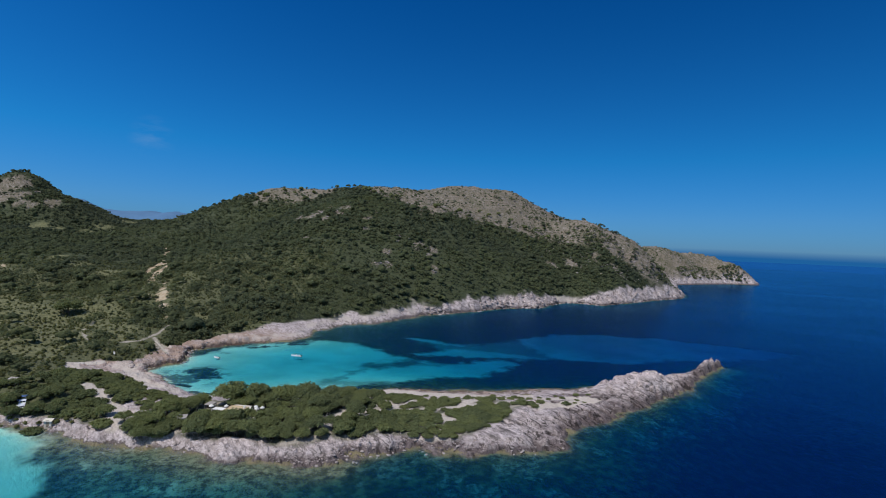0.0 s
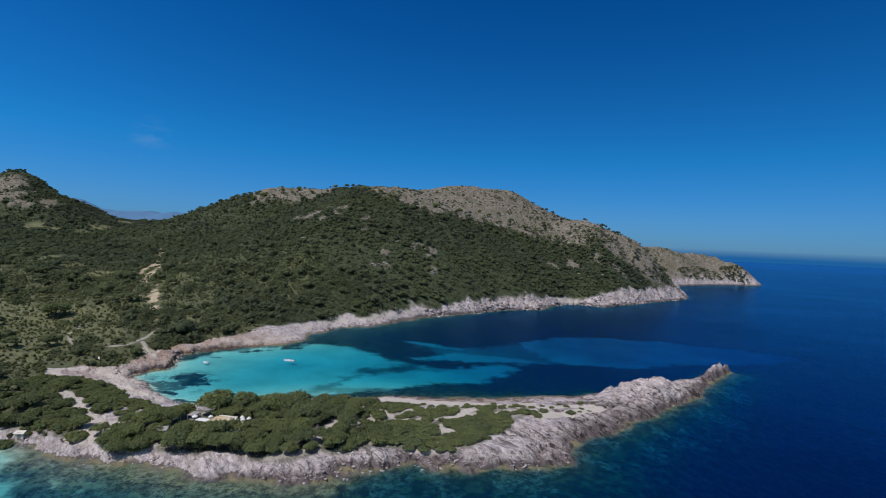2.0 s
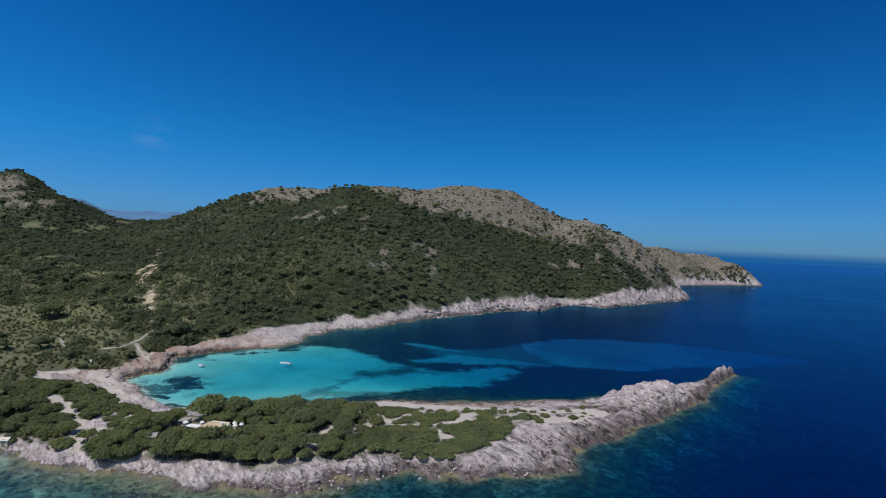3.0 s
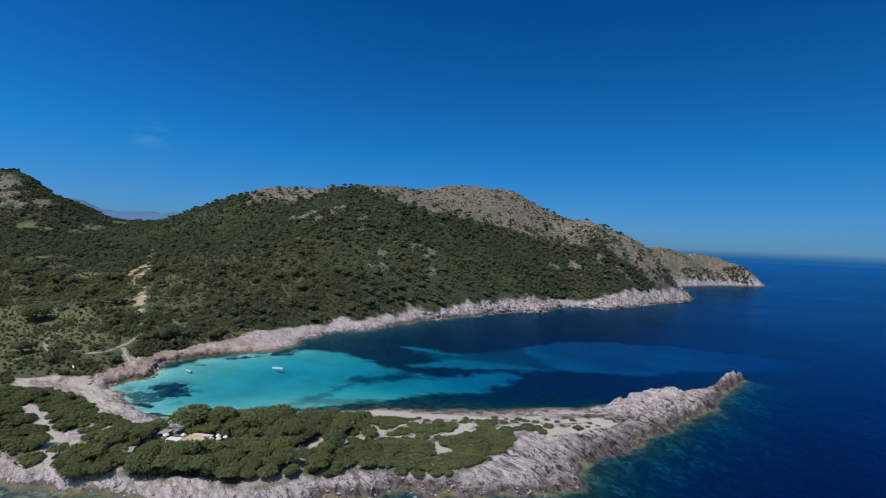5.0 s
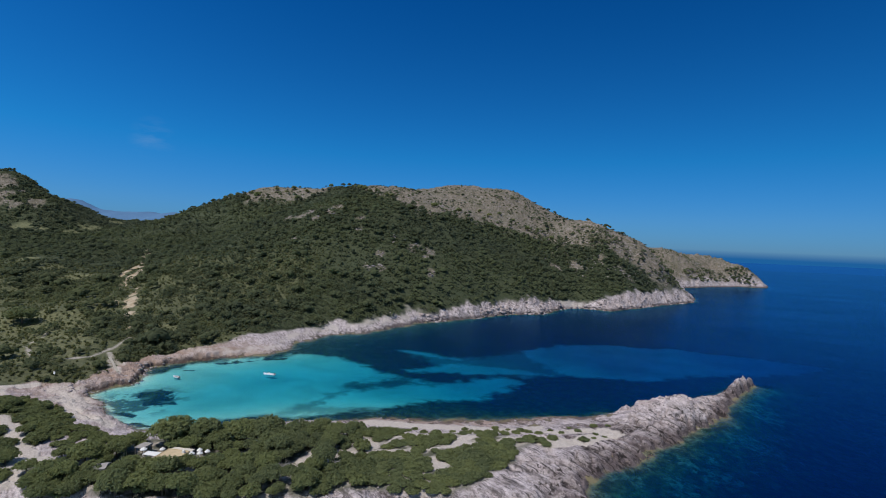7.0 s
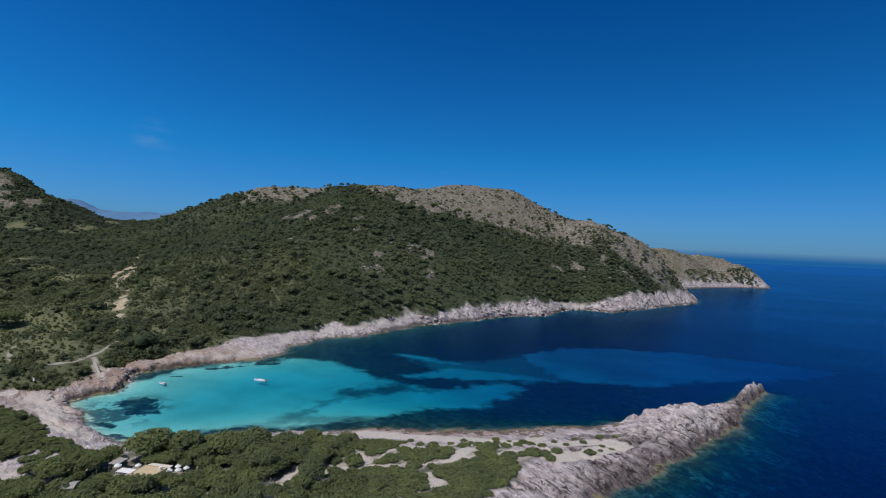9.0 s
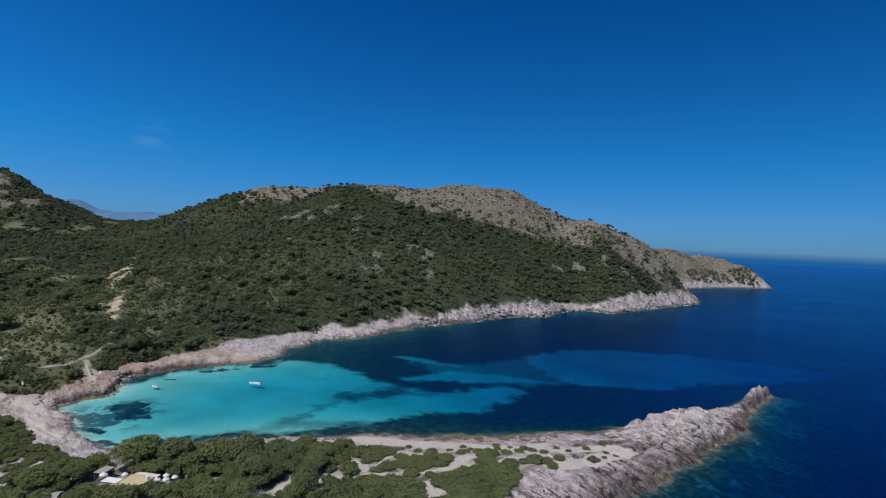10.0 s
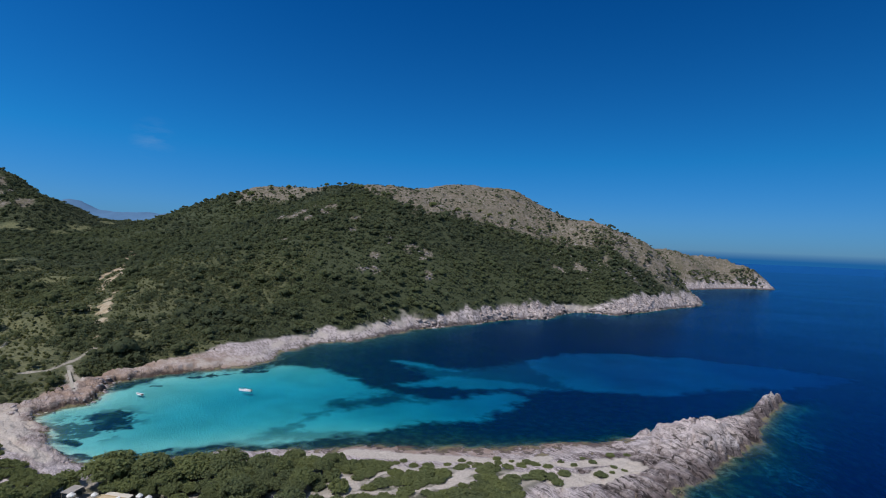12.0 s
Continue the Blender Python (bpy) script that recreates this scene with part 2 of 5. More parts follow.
def land_height(x, y, d):
    """Ground height in metres; d is the coast distance."""
    inland = np.maximum(d, 0)
    spit = step(250 + 0.1 * x - y, 0, 40) * step(x, -125, -85)
    spit = np.maximum(spit, step(x - 0.35 * (y - 200), 20, 45) * step(300 - y, 0, 20))
    beach = step(-x, -5, 45) * step(y, 188, 205)
    beach = beach * step(415 - y, 0, 30)
    shore = (2.4 - 1.6 * beach) * (1 - np.exp(-inland / (3.0 + 4.0 * beach))) + 2.2 * step(inland, 6, 40)
    tip = step(x, 112, 126)
    calm = step(y - 0.12 * x, 172, 184) * step(72 - x, 0, 14) * step(x, -100, -80) * step(225 - y, 0, 10)
    low = crest_height(x, y) * (1 - 0.55 * calm) * ((1 - tip) * (1 - np.exp(-inland / (4.5 + 2.5 * calm))) * 1.05 + tip * np.tanh(inland / 2.2))
    high = shore + hill_height(x, y) * (1 - np.exp(-inland / 45.0))
    z = spit * low + (1 - spit) * high
    # beds of limestone, tilted and broken
    along, across = 0.8 * x - 0.6 * y, 0.6 * x + 0.8 * y
    beds = np.zeros(np.shape(x))
    for k, (wide, deep, long) in enumerate(((7.0, 1.5, 4.0), (3.2, 0.9, 3.0), (5.0, 0.9, 0.8))):
        f = np.abs(fractal(along / long, across, wide, 51 + 7 * k, 2, 0.5) - 0.5)
        beds = beds + deep * (1 + 0.7 * step(x, 20, 60)) * (1 - step(f, 0.0, 0.07)) * (0.4 + value_noise(x / 9, y / 9, 57 + k))
    lumps = fractal(x, y, 7.0, 3, 5, 0.68) - 0.5
    size = 0.34 + 0.66 * step(x, 20, 60)
    flat = np.maximum(calm, beach * step(x + 0.4 * (y - 262), -112, -100))
    size = size * (1 - np.maximum(0.86 * flat, 0.7 * track_cover(x, y) * spit))
    rock = rock_cover(x, y, d)
    z = z + rock * np.clip(d / 2.5, 0, 1) * size * (0.55 - 1.15 * beds + (2.9 - 1.8 * step(x, 20, 60)) * lumps)
    z = z + (1 - rock) * np.clip(d / 4, 0, 1) * (fractal(x, y, 5, 5, 3) - 0.5) * 0.7
    ledge = 1.3 * (0.5 + lumps)
    z = np.where(z > 0.5, z + (1 - flat) * (1 - 0.7 * spit * step(x, 20, 60)) * rock * 0.55 * (np.round(z / 1.1) * 1.1 - z) * step(ledge, 0.3, 0.7), z)
    z = z + bare_cover(x, y) * (1 - spit) * step(inland, 8, 30) * ((fractal(x, y, 13, 58, 4, 0.65) - 0.5) * 6.5)
    # the broken ledge west of the cove
    ledged = step(-x, 88, 104) * step(y, 200, 208) * step(290 - y, 0, 20)
    z = z + ledged * rock * (1.7 * step(d + 5 * lumps, 1.2, 2.4) + 2.2 * lumps * step(d, 0, 2)) * (1 - step(d, 9, 16))
    far = step(inland, 30, 120) * (1 - spit)
    z = z + far * ((fractal(x, y, 70, 8, 4) - 0.5) * 12 + (fractal(x, y, 16, 9, 3) - 0.5) * 3.5)
    return z


def edge_wave(x, y):
    """How far the scrub's edge strays, in metres."""
    return (fractal(x, y, 8, 61, 3) - 0.5) * 7 + step(y, 310, 350) * (fractal(x, y, 16, 63, 4, 0.65) - 0.5) * 14


def green_cover(x, y):
    """Positive, in metres, within the woods and scrub."""
    wave = edge_wave(x, y)
    return np.maximum(inside_distance(SPIT_GREEN, x, y), inside_distance(WEST_GREEN, x, y)) + wave


def bare_cover(x, y):
    """1 on the open limestone hill, 0 in the woods."""
    wob = (fractal(x, y, 32, 71, 5, 0.66) - 0.5) * 60
    edge = np.interp(x, [-430, -312, -286, -255, -227, -209, -198, -176, -160, -130, -118, -93, -63, -34, -15, 11, 40, 69, 99, 151, 195, 270, 340],
                     [800, 773, 735, 720, 707, 701, 719, 726, 752, 760, 727, 640, 597, 566, 562, 604, 626, 632, 643, 645, 628, 622, 640])
    main = step(y + wob - edge, -8, 16) * step(x, -430, -330)
    west = step(-(x + 745) + wob, -10, 20) * step(y, 760, 820) * step(900 - y, 0, 25)
    return np.maximum(main, west)


def track_cover(x, y):
    wob = (fractal(x, y, 4.0, 81, 4, 0.65) - 0.5) * 2.6
    best = np.full(np.shape(x), -99.0)
    for points, half in TRACKS:
        best = np.maximum(best, half + wob - line_distance(points, x, y))
    best = np.maximum(best, 3.5 + wob - line_distance([(36, 172), (47, 177), (60, 186)], x, y))
    return step(best, -0.5, 0.4)


def gully_cover(x, y):
    wob = (fractal(x * 1.5, y * 0.7, 6.0, 83, 4, 0.7) - 0.5) * 11 - 0.6
    best = np.full(np.shape(x), -99.0)
    for points, half in GULLY:
        best = np.maximum(best, half + wob - line_distance(points, x, y))
    return step(best, -0.5, 0.6)


def outcrop_cover(x, y):
    wob = (fractal(x, y, 9.0, 87, 4, 0.65) - 0.5) * 16
    best = np.full(np.shape(x), -99.0)
    for ox, oy, half in OUTCROPS:
        best = np.maximum(best, half * 0.85 + wob - np.hypot(x - ox, (y - oy) * 0.7))
    return step(best, -0.5, 2.0)


def turf_cover(x, y):
    """1 on the open grass: the meadow and small glades."""
    best = inside_distance(MEADOW, x, y) + (fractal(x, y, 20, 44) - 0.5) * 30
    wob = (fractal(x, y, 8.0, 89, 4, 0.65) - 0.5) * 16
    for ox, oy, half in TURF:
        best = np.maximum(best, half * 0.9 + wob - np.hypot(x - ox, (y - oy) * 0.8))
    return step(best, -3, 4)


def rock_cover(x, y, d):
    """1 on the bare shore rocks."""
    return step(-green_cover(x, y), -1.0, 1.5)


def sand_cover(x, y):
    wob = (fractal(x, y, 14, 91, 5, 0.62) - 0.5)
    best = np.full(np.shape(x), -99.0)
    for k, outline in enumerate(SAND_PATCHES):
        best = np.maximum(best, inside_distance(outline, x, y) + wob * (12, 10, 5, 6, 14)[k])
    small = (fractal(x, y, 4.0, 95, 4, 0.6) - 0.5)
    sand = step(best + small * 9, -3.0, 3.5)
    faint = step(2.5 + small * 14 - line_distance([(-46, 204), (-44, 211), (-35, 228), (-27, 238), (-18, 243), (0, 246)], x, y), -3, 4)
    edge = step(3 + small * 16 - line_distance([(-60, 194), (-42, 203), (-24, 206), (-5, 207)], x, y), -3, 4)
    bits = fractal(x, y, 5.0, 97, 4, 0.7)
    corner = step(bits, 0.50, 0.56) * step(20 - np.hypot(x + 104, (y - 203) * 0.9), 0, 12)
    smudge = step(6 + (fractal(x, y, 6, 99, 4, 0.6) - 0.5) * 16 - line_distance([(-30, 238), (-22, 242), (-13, 250)], x, y), -4, 4)
    sand = sand * (1 - 0.75 * smudge) * (1 - 0.55 * np.maximum(faint, 0.8 * edge)) * (1 - 0.8 * corner)
    for points, half in WEED_PATCHES:
        if half > 0:
            sand = sand * (1 - step(half + small * (half + 3.0) * 1.7 - line_distance(points, x, y), -0.4, 0.5))
    veil = step(inside_distance([(-14, 308), (20, 300), (52, 325), (75, 318), (80, 280), (50, 268), (10, 268), (-2, 285)], x, y) + small * 18, -5, 6)
    return np.maximum(sand, 0.42 * veil)


def sea_depth(x, y, d):
    """Depth in metres."""
    out = np.maximum(-d, 0)
    apron = step(160 + 0.4 * np.maximum(x, 0) - y, -8, 12) * step(x, -130, -105) * step(-x, 5, 40)
    reach = 3 + 9 * apron * (0.4 + 1.2 * fractal(x, y, 16, 23, 3))
    shelf = ((0.35 + 0.5 * step(x, 0, 30)) * step(out, 0, 2) + 1.55 * step(out, 0.4 * reach, 1.4 * reach)) + 0.06 * np.minimum(out, 40)
    cove = 1.7 * step(x, -118, -60) + 4.8 * step(x + 0.25 * (y - 240), -58, 40) + 6 * step(x + 0.35 * (y - 240), 40, 120)
    open_sea = 14 * step(x - 0.35 * (y - 200), 60, 260) + 9 * step(300 - y - 0.5 * x, 190, 330) * step(x, -75, 20)
    south = 2.4 * step(x, -105, -60) + 8.5 * step(x, -30, 70) + 7 * step(x, 90, 135)
    inner = np.where(y > 165 + 0.55 * np.maximum(x, -100), cove, south)
    deep = shelf + (inner + open_sea) * step(out, 1 + 9 * apron, np.where(y > 165 + 0.6 * np.maximum(x, -100), 28 - 18 * step(x, 0, 50), 34 + 12 * step(x, 0, 60)))
    deep = deep + 3.5 * step(x, 30, 90) * step(out, 2, 12) * step(170 + 0.6 * x - y, -10, 10)
    return np.clip(deep * (0.85 + 0.3 * fractal(x, y, 24, 21)), 0.05, 30)


def mask_attribute(mesh, name, values):
    a = mesh.attributes.new(name, "FLOAT", "POINT")
    a.data.foreach_set("value", np.asarray(values, np.float32).ravel())


def mesh_from(name, verts, faces, smooth=False):
    """A mesh from arrays of places and equal-sided faces."""
    verts, faces = np.asarray(verts, np.float32), np.asarray(faces, np.int32)
    n, k = faces.shape
    mesh = bpy.data.meshes.new(name)
    mesh.vertices.add(len(verts))
    mesh.vertices.foreach_set("co", verts.ravel())
    mesh.loops.add(n * k)
    mesh.loops.foreach_set("vertex_index", faces.ravel())
    mesh.polygons.add(n)
    mesh.polygons.foreach_set("loop_start", np.arange(0, n * k, k, dtype=np.int32))
    mesh.polygons.foreach_set("loop_total", np.full(n, k, np.int32))
    mesh.polygons.foreach_set("use_smooth", np.full(n, smooth, bool))
    mesh.update(calc_edges=True)
    return mesh


def sheet(name, X, Y, Z):
    """A mesh from a grid of places."""
    i = np.arange(X.size).reshape(X.shape)
    quads = np.stack([i[:-1, :-1], i[:-1, 1:], i[1:, 1:], i[1:, :-1]], -1).reshape(-1, 4)
    return mesh_from(name, np.stack([X, Y, Z], -1).reshape(-1, 3), quads, True)


def spread(*stretches):
    return np.concatenate([np.arange(a, b, s) for a, b, s in stretches])


# ---- materials ----
class Nodes:
    """A node material, put together in short lines."""

    def __init__(self, name):
        self.mat = bpy.data.materials.new(name)
        self.mat.use_nodes = True
        self.tree = self.mat.node_tree
        self.tree.nodes.clear()
        self.out = self.add("ShaderNodeOutputMaterial")

    def add(self, kind, **values):
        n = self.tree.nodes.new(kind)
        for key, value in values.items():
            n.inputs[key.replace("_", " ")].default_value = value
        return n

    def link(self, a, b):
        self.tree.links.new(a, b)

    def put(self, socket, value):
        if isinstance(value, (int, float)):
            socket.default_value = value
        elif isinstance(value, tuple):
            socket.default_value = value if len(value) == 4 else (*value, 1)
        else:
            self.link(value, socket)

    def place(self):
        return self.add("ShaderNodeNewGeometry").outputs["Position"]

    def attribute(self, name):
        n = self.add("ShaderNodeAttribute")
        n.attribute_name = name
        return n.outputs["Fac"]

    def noise(self, scale, detail=4.0, rough=0.6, at=None, stretch=None):
        n = self.add("ShaderNodeTexNoise", Scale=scale, Detail=detail, Roughness=rough)
        at = at or self.place()
        if stretch:
            m = self.add("ShaderNodeMapping")
            m.vector_type = "TEXTURE"
            m.inputs["Rotation"].default_value, m.inputs["Scale"].default_value = stretch
            self.link(at, m.inputs[0])
            at = m.outputs[0]
        self.link(at, n.inputs["Vector"])
        return n.outputs["Fac"]

    def ramp(self, value, lo, hi, a=0.0, b=1.0):
        n = self.add("ShaderNodeMapRange")
        for k, v in enumerate((value, lo, hi, a, b)):
            self.put(n.inputs[k], v)
        return n.outputs[0]

    def mix(self, fac, a, b, blend="MIX"):
        n = self.add("ShaderNodeMix")
        n.data_type, n.blend_type = "RGBA", blend
        self.put(n.inputs[0], fac)
        self.put(n.inputs[6], a)
        self.put(n.inputs[7], b)
        return n.outputs[2]

    def math(self, op, a, b=0.0):
        n = self.add("ShaderNodeMath")
        n.operation = op
        self.put(n.inputs[0], a)
        self.put(n.inputs[1], b)
        return n.outputs[0]

    def finish(self, colour, rough=0.8, height=None, strength=0.5, distance=0.1, metal=0.0, spec=0.3):
        b = self.add("ShaderNodeBsdfPrincipled")
        self.put(b.inputs["Base Color"], colour)
        self.put(b.inputs["Roughness"], rough)
        b.inputs["Metallic"].default_value = metal
        b.inputs["Specular IOR Level"].default_value = spec
        if height is not None:
            bump = self.add("ShaderNodeBump", Strength=strength, Distance=distance)
            self.link(height, bump.inputs["Height"])
            self.link(bump.outputs[0], b.inputs["Normal"])
        self.link(b.outputs[0], self.out.inputs[0])
        return self.mat


def ground_material():
    n = Nodes("ground")
    z = n.add("ShaderNodeSeparateXYZ")
    n.link(n.place(), z.inputs[0])
    z = z.outputs[2]
    fine, mid, big = n.noise(1.6, 5, 0.7), n.noise(0.22, 4), n.noise(0.03, 3)
    # limestone, pinkish white, streaked along its beds
    beds = n.noise(0.8, 7, 0.72, stretch=((0, 0, radians(-52)), (2.6, 1.0, 1.0)))
    rock = n.mix(n.ramp(beds, 0.38, 0.54), (0.25, 0.212, 0.214), (0.66, 0.575, 0.582))
    rock = n.mix(n.ramp(mid, 0.46, 0.62, 0, 0.6), rock, (0.36, 0.30, 0.285))
    rock = n.mix(n.ramp(fine, 0.55, 0.72, 0, 0.6), rock, (0.70, 0.63, 0.60))
    rock = n.mix(n.ramp(fine, 0.30, 0.43, 0.65, 0.0), rock, (0.15, 0.12, 0.115))
    for scale, width, dark, broken in ((0.13, 0.030, 0.9, 0.09), (0.30, 0.040, 1.0, 0.2), (0.75, 0.040, 0.85, 0.5)):
        crack = n.noise(scale, 2, 0.55, stretch=((0, 0, radians(-50)), (5.5, 0.65, 1.2)))
        crack = n.math("ABSOLUTE", n.math("SUBTRACT", crack, 0.5))
        short = n.ramp(n.noise(broken, 3, 0.6), 0.47, 0.56)
        short = n.math("MULTIPLY", short, n.ramp(n.attribute("broken"), 0.25, 0.8, 0.35, 1.0))
        rock = n.mix(n.math("MULTIPLY", n.ramp(crack, width * 0.3, width, dark, 0.0), short), rock, (0.06, 0.05, 0.048))
    rock = n.mix(n.ramp(n.noise(2.6, 5, 0.8), 0.40, 0.54, 0.4, 0.0), rock, (0.22, 0.185, 0.175))
    rock = n.mix(n.math("MULTIPLY", n.attribute("warm"), n.ramp(mid, 0.3, 0.62, 0.4, 0.95)), rock, (0.31, 0.215, 0.165))
    # the band that the waves wet, with ochre weed at its foot
    tide = n.math("ADD", z, n.ramp(mid, 0.3, 0.7, -1.0, 0.8))
    tide = n.math("ADD", tide, n.ramp(fine, 0.3, 0.7, -0.35, 0.35))
    rock = n.mix(n.ramp(n.math("DIVIDE", tide, n.math("ADD", n.math("MULTIPLY", n.attribute("exposed"), 1.5), 0.3)), 0.75, 1.75, 0.92, 0.0), rock, (0.25, 0.225, 0.23), "MULTIPLY")
    rock = n.mix(n.math("MULTIPLY", n.ramp(tide, -0.2, 0.2, 0.8, 0.0), n.ramp(n.noise(0.12, 3), 0.34, 0.5)), rock, (0.24, 0.205, 0.11))
    soil = n.mix(n.ramp(fine, 0.35, 0.7), (0.046, 0.056, 0.030), (0.078, 0.086, 0.044))
    soil = n.mix(n.ramp(mid, 0.36, 0.56, 0.15, 0.9), soil, (0.054, 0.066, 0.033))
    turf = n.mix(n.ramp(n.noise(0.5, 6, 0.75), 0.36, 0.62), (0.066, 0.076, 0.036), (0.190, 0.188, 0.096))
    turf = n.mix(n.ramp(mid, 0.5, 0.75, 0, 0.7), turf, (0.17, 0.165, 0.08))
    bare = n.mix(n.ramp(n.noise(0.35, 6, 0.75), 0.42, 0.62), (0.085, 0.082, 0.052), (0.20, 0.165, 0.128))
    bare = n.mix(n.ramp(n.noise(0.16, 6, 0.85), 0.49, 0.56, 0, 0.75), bare, (0.29, 0.25, 0.225))
    bare = n.mix(n.ramp(n.noise(0.42, 4, 0.8), 0.56, 0.62, 0, 0.7), bare, (0.33, 0.29, 0.265))
    bare = n.mix(n.ramp(big, 0.4, 0.7, 0, 0.45), bare, (0.19, 0.152, 0.118))
    bare = n.mix(n.ramp(n.noise(0.30, 5, 0.75), 0.54, 0.62, 0, 0.75), bare, (0.055, 0.060, 0.036))
    bare = n.mix(n.ramp(n.noise(0.028, 5, 0.7), 0.46, 0.64, 0.0, 0.45), bare, (0.10, 0.095, 0.055))
    dust = n.mix(n.ramp(fine, 0.3, 0.7), (0.44, 0.378, 0.33), (0.63, 0.562, 0.515))
    clay = n.mix(n.ramp(mid, 0.35, 0.65), (0.50, 0.42, 0.31), (0.34, 0.25, 0.155))
    sand = n.mix(n.ramp(n.noise(0.045, 4, 0.6), 0.35, 0.65), (0.60, 0.58, 0.45), (0.82, 0.77, 0.62))
    weed = n.mix(n.ramp(n.noise(0.35, 5, 0.7), 0.45, 0.62), (0.022, 0.030, 0.022), (0.085, 0.10, 0.055))
    stone = n.mix(n.ramp(n.noise(0.5, 6, 0.75), 0.42, 0.6), (0.026, 0.034, 0.027), (0.16, 0.17, 0.13))
    patch = n.math("ADD", n.noise(0.085, 7, 0.66), n.math("MULTIPLY", n.math("SUBTRACT", n.attribute("stony"), 0.5), 0.26))
    bed = n.mix(n.ramp(patch, 0.48, 0.535), weed, stone)
    ledge = n.mix(n.ramp(n.noise(0.45, 6, 0.78), 0.42, 0.56), (0.040, 0.042, 0.030), (0.27, 0.26, 0.17))
    gash = n.math("ABSOLUTE", n.math("SUBTRACT", n.noise(0.16, 5, 0.7), 0.5))
    bed = n.mix(n.attribute("apron"), bed, ledge)
    bed = n.mix(n.ramp(gash, 0.006, 0.022, 0.8, 0.0), bed, (0.018, 0.024, 0.018))
    pocket = n.math("MULTIPLY", n.ramp(n.noise(0.11, 5, 0.7), 0.56, 0.61), n.ramp(n.attribute("shallows"), 0.2, 0.8))
    bed = n.mix(n.math("MULTIPLY", pocket, 0.75), bed, (0.42, 0.41, 0.31))
    bed = n.mix(n.attribute("sand"), bed, sand)
    land = n.mix(n.attribute("bare"), soil, bare)
    land = n.mix(n.attribute("meadow"), land, turf)
    land = n.mix(n.attribute("rock"), land, rock)
    land = n.mix(n.attribute("gully"), land, clay)
    land = n.mix(n.attribute("track"), land, dust)
    colour = n.mix(n.ramp(z, -0.28, -0.12), bed, land)
    relief = n.math("ADD", n.math("MULTIPLY", beds, 1.2), fine)
    return n.finish(colour, 0.85, relief, 0.9, 0.5, spec=0.2)


def water_material():
    n = Nodes("sea_water")
    depth = n.attribute("depth")
    seen = n.add("ShaderNodeCombineXYZ")
    for k, a in enumerate((0.34, 0.083, 0.046)):
        n.link(n.math("POWER", 2.718, n.math("MULTIPLY", depth, -a)), seen.inputs[k])
    clear = n.add("ShaderNodeBsdfTransparent")
    n.link(seen.outputs[0], clear.inputs[0])
    murk = n.add("ShaderNodeBsdfDiffuse")
    lost = n.math("SUBTRACT", 1.0, n.math("POWER", 2.718, n.math("MULTIPLY", depth, -0.12)))
    n.link(n.mix(lost, (0, 0, 0), (0.0002, 0.0057, 0.0415)), murk.inputs[0])
    body = n.add("ShaderNodeAddShader")
    n.link(clear.outputs[0], body.inputs[0])
    n.link(murk.outputs[0], body.inputs[1])
    gloss = n.add("ShaderNodeBsdfGlossy", Roughness=0.16, Color=(0.26, 0.70, 1.0, 1))
    waves = n.math("ADD", n.noise(0.5, 4, 0.6, stretch=((0, 0, 0.5), (1, 0.45, 1))), n.math("MULTIPLY", n.noise(0.06, 3, 0.5), 1.5))
    bump = n.add("ShaderNodeBump", Strength=0.35, Distance=0.5)
    n.link(waves, bump.inputs["Height"])
    n.link(bump.outputs[0], gloss.inputs["Normal"])
    fres = n.add("ShaderNodeFresnel", IOR=1.33)
    n.link(bump.outputs[0], fres.inputs["Normal"])
    both = n.add("ShaderNodeMixShader")
    slick = n.ramp(n.noise(0.012, 5, 0.65, stretch=((0, 0, radians(-25)), (3.0, 1.0, 1.0))), 0.34, 0.68, 0.50, 0.68)
    n.link(n.math("MULTIPLY", fres.outputs[0], slick), both.inputs[0])
    n.link(body.outputs[0], both.inputs[1])
    n.link(gloss.outputs[0], both.inputs[2])
    n.link(both.outputs[0], n.out.inputs[0])
    return n.mat


